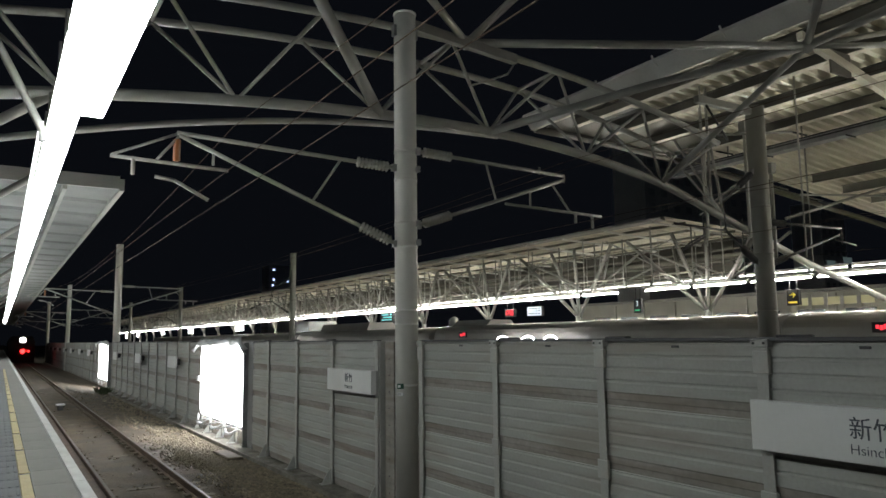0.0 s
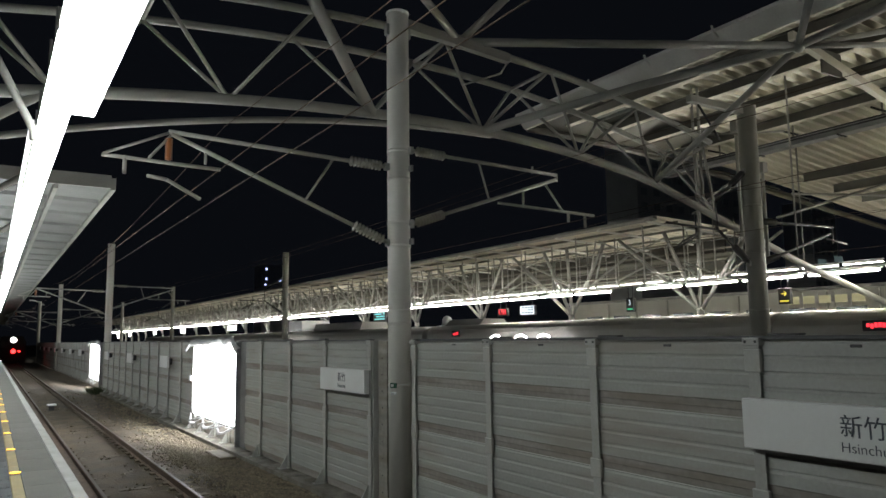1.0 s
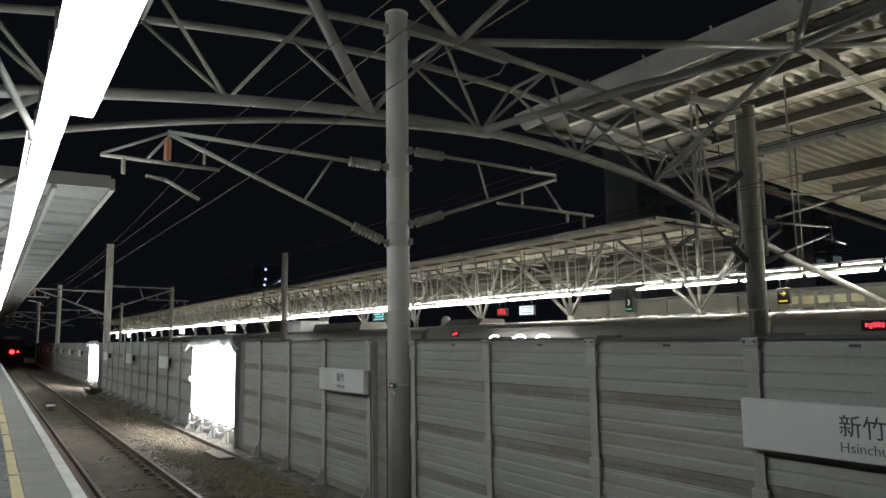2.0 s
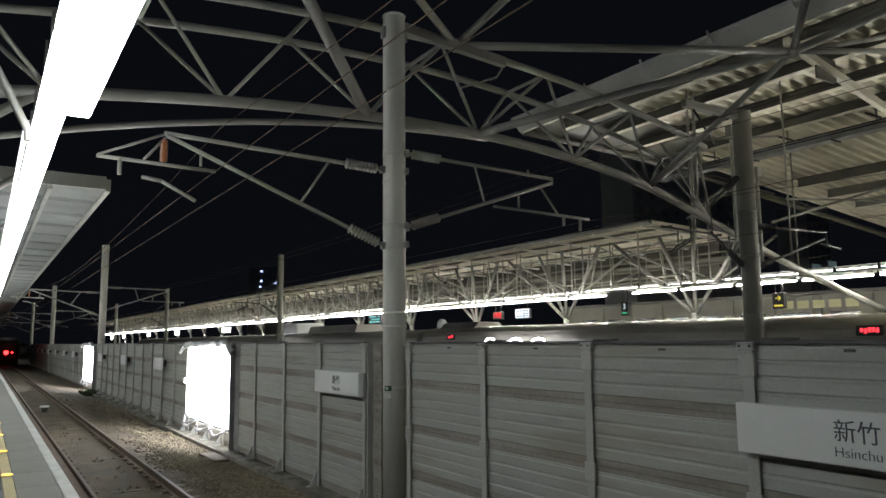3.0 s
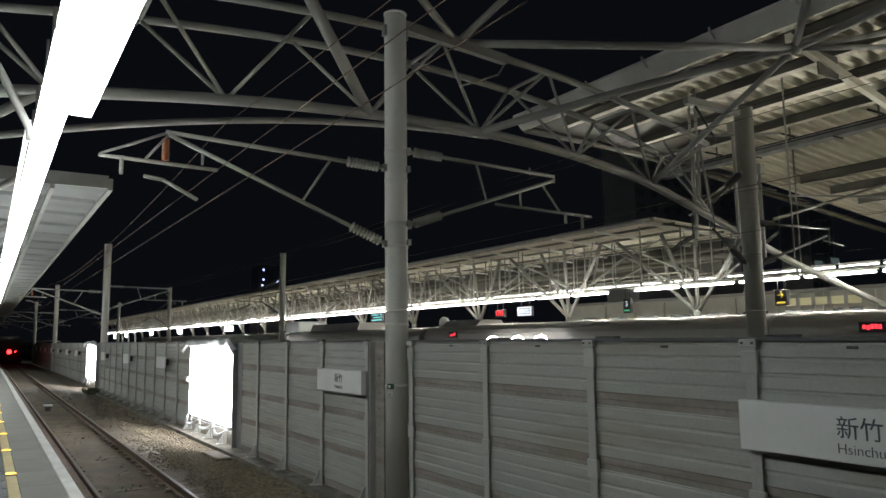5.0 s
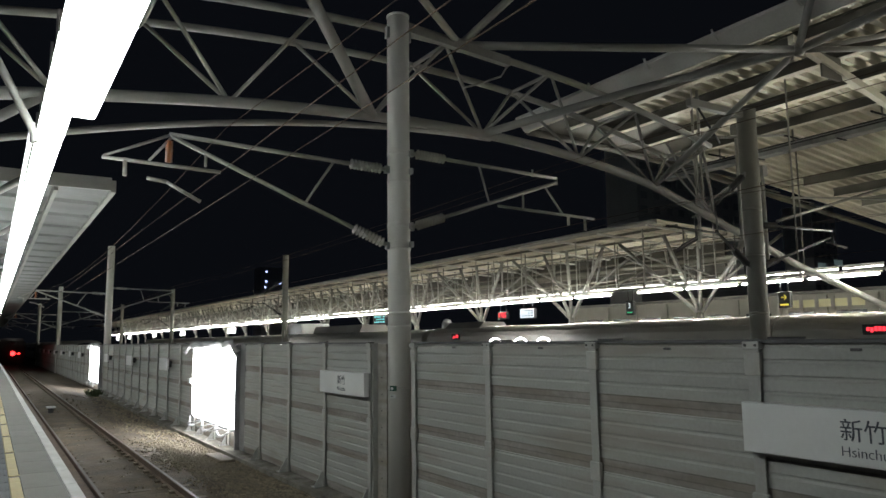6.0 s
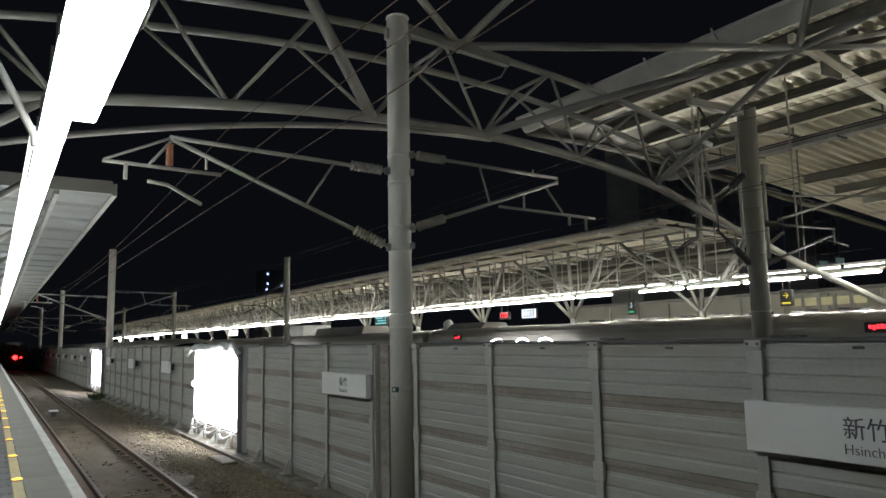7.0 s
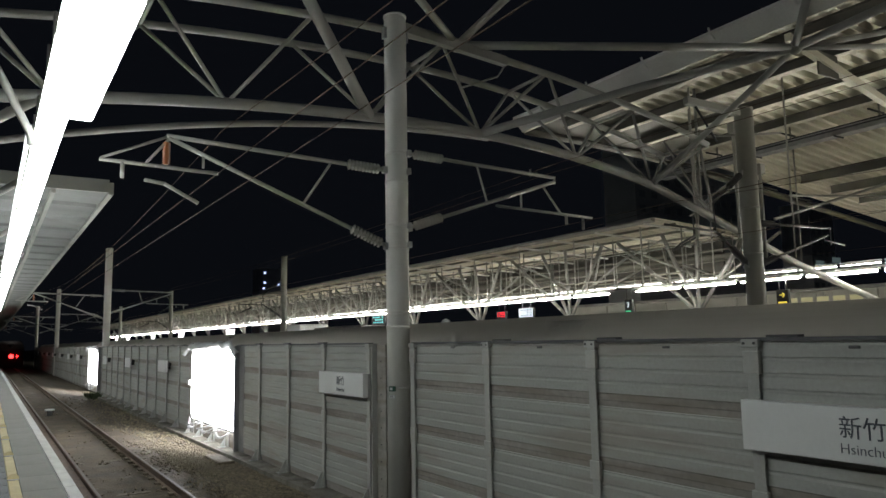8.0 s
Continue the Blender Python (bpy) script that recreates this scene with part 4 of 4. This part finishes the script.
# ---- lamps of the opposite platform ----
def tube_lamp(length, label, group, material=None, w=0.036, r=0.024, back=0.02):
    t = thing("tube_lamp", label, "lamp", group)
    bm = bmesh.new()
    box(bm, (-w, -length / 2, 0.07), (back, length / 2, 0.12), 0, 0.004)
    part("housing", bm, BEAM, t)
    bar("tube", [(0, -length / 2 + .04, 0.0), (0, length / 2 - .04, 0.0)], r, material or TUBE, t, 8)
    return t


LX = 23.0
lp = tube_lamp(2.34, "white fluorescent tube lamp in a long row over the platform", "opposite lamp row", None, 0.016, 0.024, 0.016)
lp.matrix_basis = pose(LX, 20.25, EYE + 1.83)
# Housing widened at the back only to keep light off the roof above.
lh = tube_lamp(2.34, "white fluorescent tube lamp with its housing widened to block upward light", "opposite lamp row", None, 0.036, 0.024, 0.14)
lh.matrix_basis = pose(LX, 17.75, EYE + 1.83)
for k in range(2, 11):
    copy_thing(lh, pose(LX, 20.25 - 2.5 * k, EYE + 1.83))
for k in range(64):
    copy_thing(lp, pose(LX, 24.1 + 2.5 * k, EYE + 1.83))
lq = tube_lamp(1.5, "short fluorescent tube lamp over the platform", "second lamp row", TUBES, 0.03, 0.016)
lq.matrix_basis = pose(26.8, 20.5, EYE + 2.42)
for k in range(1, 60):
    copy_thing(lq, pose(26.8, 20.5 + 1.62 * k, EYE + 2.42))
for k in range(1, 15):
    copy_thing(lq, pose(26.8, 20.5 - 1.6 * k, EYE + 2.42))


def lamp_rail():
    r = thing("lamp_rail", "grey steel rail that carries the lamp row", "rail")
    block("rail_beam", (LX - .10, -5, EYE + 1.963), (LX + .10, 188, EYE + 2.0), BEAM, r)
    for k in range(24):
        y = 21 + 4.1 * k
        bar("hanger", [(LX, y, EYE + 2.0), (LX, y, can_z(LX) - .05)], 0.03, STEEL, r, 6)
    for y in (4, 9, 14, 17.5):
        bar("hanger", [(LX, y, EYE + 2.0), (LX, y, high_z(LX) - 0.02)], 0.03, STEEL, r, 6)


lamp_rail()


# ---- near platform canopy and lamps ----
def near_canopy():
    c = thing("near_canopy", "grey ribbed canopy over the near platform", "canopy")
    y0, z = 20.0, EYE + 3.92
    bm = bmesh.new()
    rows, y = [], y0
    while y < 190:
        for dy, dz in ((0, 0), (1.9, 0), (2.0, .12), (2.4, .12)):
            rows.append([bm.verts.new((x, y + dy, z + dz + 0.10 * (2.5 - x) / 4)) for x in (-7.0, 2.45)])
        y += 2.5
    for a, b in zip(rows, rows[1:]):
        bm.faces.new((a[0], a[1], b[1], b[0]))
    part("roof_sheet", bm, SHEETN, c)
    block("edge_beam", (2.45, y0, z - .06), (2.57, 190, z + .25), BEAM, c)
    block("front_beam", (-7, y0 - .1, z - .03), (2.45, y0, z + .3), BEAM, c)
    for x in (1.2, -0.4, -2.4, -4.5):
        block("purlin", (x - .05, y0, z - .16 + 0.025 * (2.5 - x)), (x + .05, 190, z - .01 + 0.025 * (2.5 - x)), BEAM, c)
    # high ceiling over the camera's stretch of platform
    for k in range(8):
        bar("roof_frame_tube", [(-8, -8 + 3.2 * k, EYE + 5.2), (-0.8, -8 + 3.2 * k, EYE + 5.9)], 0.06, STEEL, c, 8)
    for y in (12.5, 19, 27, 35, 43, 51, 59, 67, 75, 83):
        bar("column", [(-3.0, y, EYE - 1.5), (-3.0, y, z + .1)], 0.15, STEEL, c, 12)
        bar("arm", [(-3.0, y, EYE + 1.2), (0.6, y, z)], 0.08, STEEL, c, 8)
        bar("arm", [(-3.0, y, EYE + 1.2), (-6.6, y, z)], 0.08, STEEL, c, 8)


near_canopy()


def strip_lamp(length, half=0.10):
    t = thing("strip_lamp", "glaring white fluorescent strip lamp hung over the platform", "lamp", "near lamp row")
    bm = bmesh.new()
    box(bm, (-0.05, -length / 2, 0.103), (0.05, length / 2, 0.19), 0, 0.015)
    part("housing", bm, SIGNW, t)
    bm = bmesh.new()
    extrude(bm, [(-half, 0.10), (-half, 0.012), (-half + .012, 0.0), (half - .012, 0.0), (half, 0.012), (half, 0.10)], -length / 2 + .02, length / 2 - .02)
    part("diffuser", bm, TUBEL, t, "glowing white diffuser")
    for y in (-length * .35, length * .35):
        bar("rod", [(0, y, 0.19), (0, y, 1.1)], 0.015, STEEL, t, 6)
    return t


sl = strip_lamp(2.4)
sl.matrix_basis = pose(0.36, -9, EYE + 1.80)
for k in range(5, 36):
    copy_thing(sl, pose(0.36, -9 + 2.5 * k, EYE + 1.80))
strip_lamp(2.4, 0.085).matrix_basis = pose(0.548, 5.15, EYE + 1.81)


def lamp_trunking():
    t = thing("lamp_trunking", "white steel trunking beside the near lamp row", "rail")
    bm = bmesh.new()
    extrude(bm, [(0.205, EYE + 1.93), (0.245, EYE + 1.93), (0.245, EYE + 1.99), (0.205, EYE + 1.99)], 7.3, 80)
    part("channel", bm, SIGNW, t)
    for k in range(12):
        bar("clip", [(0.225, 8 + 6 * k, EYE + 1.96), (0.36, 8 + 6 * k, EYE + 1.985)], 0.012, STEEL, t, 6)


lamp_trunking()


# ---- standing train beyond ----
def car_profile(xc, half, crest, floor):
    """A car's cross-section with a rounded roof, from the near foot over the top to the far foot."""
    z = EYE + crest
    arc = []
    for k in range(8):
        a = k / 8 * math.pi / 2
        arc.append((-half * math.cos(a) ** .72, z - .62 + .62 * math.sin(a) ** .72))
    p = [(-half + .06, floor), (-half, floor + .6)] + arc + [(0, z)] + [(-x, q) for x, q in arc[::-1]] + [(half, floor + .6), (half - .06, floor)]
    return [(xc + a, b) for a, b in p]


def standing_train():
    xs = 20.0
    t = thing("standing_train", "grey standing train with red destination displays at the opposite platform", "train")
    for y0, y1, crest in ((-26.6, -7.4, .57), (-7.2, 12.40, .57), (12.60, 31.3, .57), (31.8, 51.0, .52), (51.4, 70.4, .52), (70.8, 89.8, .5), (90.2, 109, .5)):
        bm = bmesh.new()
        extrude(bm, car_profile(xs, 1.45, crest, -.35), y0, y1)
        bmesh.ops.bevel(bm, geom=[e for e in bm.edges if abs(e.verts[0].co.y - e.verts[1].co.y) < .01], offset=.04, segments=1, affect="EDGES")
        body = part("car_body", bm, TRAINW, t)
        block("window_band", (xs - 1.458, y0 + 1.2, EYE - 1.2), (xs - 1.44, y1 - 1.2, EYE - .45), GLASSD, body)
        block("drip_rail", (xs - 1.41, y0 + .2, EYE + crest - .30), (xs - 1.375, y1 - .2, EYE + crest - .275), TRAINW, body)
        for yy in (y0 + 2.4, y1 - 2.4):
            block("bogie", (xs - 1.1, yy - 1.2, -.85), (xs + 1.1, yy + 1.2, -.353), BLACK, body)
    block("gangway", (xs - 1.0, 31.3, -.2), (xs + 1.0, 31.8, EYE + .3), BLACK, t)
    bm = bmesh.new()
    box(bm, (xs - 1.1, 49.5, EYE + .5), (xs + 1.1, 52.2, EYE + 1.25), 0, .08)
    part("roof_box", bm, SIGNW, t, "white roof equipment box")
    bm = bmesh.new()
    extrude(bm, [(xs - 1.0, EYE + .5), (xs + 1.0, EYE + .5), (xs + .8, EYE + .95), (xs - .8, EYE + .95)], 40.0, 47.5)
    part("roof_fairing", bm, ROOFT, t, "dark slanted roof fairing")
    bm = bmesh.new()
    sweep(bm, [(xs - .4, 31.05, EYE + .5), (xs - .4, 31.05, EYE + .82), (xs - .4, 31.05, EYE + .95), (xs - .4, 31.05, EYE + 1.02)], [.27, .25, .19, .05], 16)
    part("roof_dome", bm, SIGNW, t, "white domed roof antenna", True)
    bm = bmesh.new()
    extrude(bm, [(xs - .9, EYE + .45), (xs + .9, EYE + .45), (xs + .6, EYE + .78), (xs - .5, EYE + .80)], 27.6, 30.6)
    part("roof_fairing", bm, ROOFT, t, "low grey roof equipment cover")
    for y, n in ((9.55, 5), (28.6, 2)):
        d = block("destination_display", (xs - 1.50, y - .32, EYE - .02), (xs - 1.452, y + .32, EYE + .24), BLACK, t, "black display with red bars")
        rr = random.Random(n)
        for k in range(n):
            w = 0.44 / n
            block("display_bar", (xs - 1.512, y - .24 + k * .48 / n, EYE + .04 + rr.random() * .04), (xs - 1.502, y - .24 + k * .48 / n + w * .8, EYE + .13 + rr.random() * .06), REDLED, d)


standing_train()


def work_lamp(x, y, z):
    w = thing("work_lamp", "small bright work lamp on a stand behind the barrier", "lamp", "work lamps")
    bm = bmesh.new()
    sweep(bm, [(x, y - .40, z), (x, y - .25, z + .10), (x, y, z + .15), (x, y + .25, z + .10), (x, y + .40, z)], .016, 8)
    part("lamp_tube", bm, WORKL, w, "", True)
    bar("stand", [(x, y, -.85), (x, y, z)], .03, STEEL, w, 6)


for yy in (21.5, 22.9, 24.6):
    work_lamp(17.9, yy, EYE - .13)
for yy in (48.6, 50.6):
    work_lamp(17.9, yy, EYE - .28)


# ---- displays and signs over the opposite platform ----
def hang_sign(name, label, x, y, z, w, h, material, text=None, ink=None, bars=0):
    s = thing(name, label, "sign")
    bm = bmesh.new()
    box(bm, (x, y - w / 2, z - h / 2), (x + .14, y + w / 2, z + h / 2), 0, .01)
    part("case", bm, BLACK, s)
    if material:
        block("face", (x - .006, y - w / 2 + .03, z - h / 2 + .03), (x - .003, y + w / 2 - .03, z + h / 2 - .03), material, s)
    for dy in (-w * .3, w * .3):
        bar("rod", [(x + .07, y + dy, z + h / 2), (x + .07, y + dy, EYE + 1.97)], .015, DARKSTEEL, s, 5)
    if text:
        writing(text, min(h * .95, w * 1.1 / len(text) * 1.6) * (.55 if len(text) == 1 else 1), ink, pose(x - .01, y, z + (.08 if len(text) == 1 else 0), 90, 0, -90), s)
        if len(text) == 1:
            block("strip", (x - .012, y - w * .35, z - h * .36), (x - .004, y + w * .35, z - h * .26), GREENL if text == "3" else ink, s)
    if bars:
        rr = random.Random(bars)
        for i in range(3):
            for k in range(bars):
                if rr.random() < .8:
                    yy = y - w * .42 + k * w * .84 / bars
                    block("bar", (x - .012, yy, z + h * (.22 - .27 * i)), (x - .007, yy + w * .6 / bars, z + h * (.36 - .27 * i)), ink, s)


hang_sign("clock_display", "black display with red digits over the platform", 23.01, 30.95, EYE + 1.22, .82, .38, None, "1755", REDLED)
hang_sign("departure_display", "bright white departure display over the platform", 23.01, 28.85, EYE + 1.25, 1.15, .48, WHITED, None, INK, 4)
hang_sign("departure_display", "cyan departure display over the platform", 23.01, 45.3, EYE + 1.42, 1.9, .66, None, None, CYANLED, 6)
hang_sign("platform_number", "black platform number sign with white digit", 23.01, 21.9, EYE + 1.22, .42, .6, None, "3", WHITED)
hang_sign("exit_sign", "black direction sign with yellow arrow", 23.01, 14.82, EYE + 1.2, .45, .55, None, "\u2192", YELLED)

def light_box(y, w, h):
    b = thing("lit_sign_box", "glowing white sign box hung far down the platform", "sign", "far lit sign boxes")
    z = EYE + 1.3
    block("face", (23.6, y - w / 2, z - h / 2), (23.72, y + w / 2, z + h / 2), LITBOX, b)
    block("frame_top", (23.58, y - w / 2, z + h / 2 + .002), (23.74, y + w / 2, z + h / 2 + .06), GALV, b)
    bar("rod", [(23.66, y, z + h / 2), (23.66, y, can_z(23.66) - .02)], .03, STEEL, b, 5)


for yy, w, h in ((84, 3.0, .55), (109, 2.6, .6), (130, 2.2, .6), (156, 2.4, .9), (171, 2.0, 1.3)):
    light_box(yy, w, h)

# ---- far things ----
def far_building(x, y, w, h, label, floors, cols, lit=()):
    b = thing("far_building", label, "building")
    block("wall", (x, y, -.85), (x + w, y + 9, h), BUILD, b)
    for u, z in lit:
        block("lit_window", (u, y - .12, z), (u + 4.2, y - .07, z + 1.7), DIMWIN, b, "dim bluish lit window")
    for i in range(floors):
        for k in range(cols):
            z = h - 3.2 - 3.1 * i
            u = x + w * (k + .25) / cols
            block("window", (u, y - .06, z), (u + w * .5 / cols, y - .003, z + 1.5), WINF, b)


far_building(113, 104, 34, 47, "dark apartment tower against the night sky", 9, 9)
far_building(199, 118, 12, 40, "dark distant tower block with two lit windows", 9, 4, ((200.5, 21.3), (209.0, 22.6)))
bl = thing("lit_tower", "dark distant tower with a few blue-white lamps", "building")
block("wall", (93.5, 290, -.85), (102.5, 300, 33), BUILD, bl)
for xx, zz in ((95.2, 31.0), (95.2, 27.0), (94.8, 24.6), (101.0, 26.4)):
    block("lamp", (xx - .4, 289.2, zz - .4), (xx + .4, 289.25, zz + .4), BLUEW, bl)
    block("lamp_case", (xx - .5, 289.255, zz - .5), (xx + .5, 289.99, zz + .5), NEARBLACK, bl)


def beacon():
    b = thing("track_beacon", "small white beacon box between the rails", "beacon")
    bm = bmesh.new()
    box(bm, (-.16, -.16, .03), (.16, .16, .09), 0, .015)
    part("lid", bm, SIGNW, b)
    bm = bmesh.new()
    box(bm, (-.09, -.1, -.2), (.09, .1, .028), 0, .01)
    part("foot", bm, BLACK, b)
    return b


beacon().matrix_basis = pose(2.16, 32.0, RZ - 0.01)


def cover_slab():
    bm = bmesh.new()
    box(bm, (4.72, 17.5, -.34), (5.10, 18.9, -.20), 0, .02)
    tagged(link("cover_slab", bm, SLEEP), "grey concrete cover slab lying on the ballast", "slab")


cover_slab()


def weeds():
    rr = random.Random(3)
    bm = bmesh.new()
    for i in range(260):
        x, y = 4.8 + rr.random() * .6, 43.4 + rr.random() * 2.6
        a, h = rr.random() * 6.28, .08 + .28 * rr.random()
        p = Vector((x, y, -.32))
        s = Vector((math.cos(a), math.sin(a), 0)) * .03
        q = p + Vector((rr.uniform(-.2, .2), rr.uniform(-.2, .2), h))
        v = [bm.verts.new(c) for c in (p - s, p + s, q + s * .6, q - s * .6)]
        bm.faces.new(v)
    tagged(link("weeds", bm, WEED), "clump of dark weeds by the barrier", "weeds", kind="stuff")


weeds()


# ---- rear of a train far down the near track ----
def tail_train():
    t = thing("distant_train", "dark rear of a distant train with red tail lamps", "train")
    bm = bmesh.new()
    extrude(bm, [(1.0, .2), (3.7, .2), (3.75, 2.6), (3.4, 3.3), (1.3, 3.3), (.95, 2.6)], 100, 120)
    # Near-black colour stands in for the night dark that hides this body.
    part("car_body", bm, NEARBLACK, t)
    for x in (2.45, 3.05):
        bm = bmesh.new()
        sweep(bm, [(x, 99.85, EYE - 1.03), (x, 99.99, EYE - 1.03)], .25 if x < 2.7 else .1, 14)
        part("tail_lamp", bm, REDL, t, "red tail lamp")
    return t


tail_train()
lampbox = thing("swivel_lamp", "hooded bright lamp on the rear of the distant train", "lamp", at=(2.42, 99.4, EYE + .30))
bm = bmesh.new()
sweep(bm, [(0, -.10, 0), (0, .02, 0)], [.32, .32], 20)
for f in bm.faces:
    f.material_index = 0 if f.calc_center_median().y < -.09 else 1
part("lamp_face", bm, [HEADL, NEARBLACK], lampbox)
bm = bmesh.new()
sweep(bm, [(0, .03, 0), (0, .3, 0)], [.33, .1], 16)
part("hood", bm, NEARBLACK, lampbox)


# ---- passing express ----
def express():
    e = thing("express_train", "grey streamlined express train rushing past behind the barrier", "train")
    xc, half, floor = 0.0, 1.45, -.45
    secs = [(0.0, .10, -1.15), (.35, .42, -.85), (1.0, .72, -.55), (2.0, .90, -.18), (3.2, .97, .12), (4.6, 1.0, .32), (6.2, 1.0, .40), (20.0, 1.0, .40)]
    bm = bmesh.new()
    rings = []
    for y, w, crest in secs:
        pr = car_profile(0, half, crest, floor)
        rings.append([bm.verts.new((a * w, y, b)) for a, b in pr])
    n = len(rings[0])
    for i, (a, b) in enumerate(zip(rings, rings[1:])):
        for k in range(n):
            f = bm.faces.new((a[k], a[(k + 1) % n], b[(k + 1) % n], b[k]))
            f.material_index = 1 if (2 <= i <= 3 and 4 <= k <= 15) else 0
    bm.faces.new(rings[0][::-1]), bm.faces.new(rings[-1])
    part("front_car", bm, [TRAINP, GLASSD], e, "rounded front car with a dark windscreen", True)
    bm = bmesh.new()
    extrude(bm, car_profile(0, half, .40, floor), 20.25, 40.0)
    car = part("car_body", bm, TRAINP, e, "", True)
    for k in range(1, 7):
        share(car, 0, 20.25 * k, 0, e)
    for k in range(7):
        block("gangway", (-1.2, 20.0 + 20.25 * k, floor + .2), (1.2, 20.25 + 20.25 * k, EYE + .28), BLACK, e)
    for k in range(8):
        block("window_band", (-1.456, 7 if k == 0 else 20.9 + 20.25 * (k - 1), EYE - 1.3), (-1.44, 19.3 + 20.25 * k, EYE - .6), GLASSD, e)
        for yy in (3.5, 16.8):
            block("bogie", (-1.1, yy + 20.25 * k - 1.2, -.85), (1.1, yy + 20.25 * k + 1.2, floor - .003), BLACK, e)
    return e


train = express()


# ---- blinking edge lights of the platform ----
def edge_light(y):
    l = thing("edge_light", "small amber warning light set in the yellow platform line", "warning light", "platform edge lights", at=(.328, y, EYE - 1.5 + .012))
    bm = bmesh.new()
    sweep(bm, [(0, 0, -.012), (0, 0, -.004)], .062, 14)
    part("rim", bm, GALV, l)
    bm = bmesh.new()
    sweep(bm, [(0, 0, -.004), (0, 0, .004), (0, 0, .009), (0, 0, .014), (0, 0, .017)], [.06, .06, .054, .036, .012], 12)
    for f in bm.faces:
        f.material_index = 0 if f.calc_center_median().z > .003 else 1
    d = part("flip_disc", bm, [AMBER, YELLOW], l)
    return d


discs = [edge_light(7.69 + 2.16 * k) for k in range(14)]


def motions():
    # the express crosses from far left to beyond the right
    walk(train, [(t, pose(9.5, 18.3 - 48.5 * (t - 7.4), 0)) for t in (0.0, 2.0, 4.0, 6.0, 7.0, 7.4, 8.0)])
    # the far lamp swings away
    up = (2.42, 99.4, EYE + .30)
    walk(lampbox, [(0.0, pose(*up)), (1.55, pose(*up)), (1.6, pose(*up, -50)), (1.67, pose(*up, -100)), (8.0, pose(*up, -100))])
    # edge lights turn their lit side up and down
    for d in discs:
        rows, a = [(0.0, 180)], 180
        for t in (0.5, 1.72, 2.63, 3.71, 4.62, 5.81, 6.71, 7.87):
            rows += [(t, a), (t + .034, a + 60), (t + .067, a + 120), (min(t + .1, 8.0), a + 180)]
            a += 180
        walk(d, [(t, pose(0, 0, 0, a % 360)) for t, a in rows])


motions()
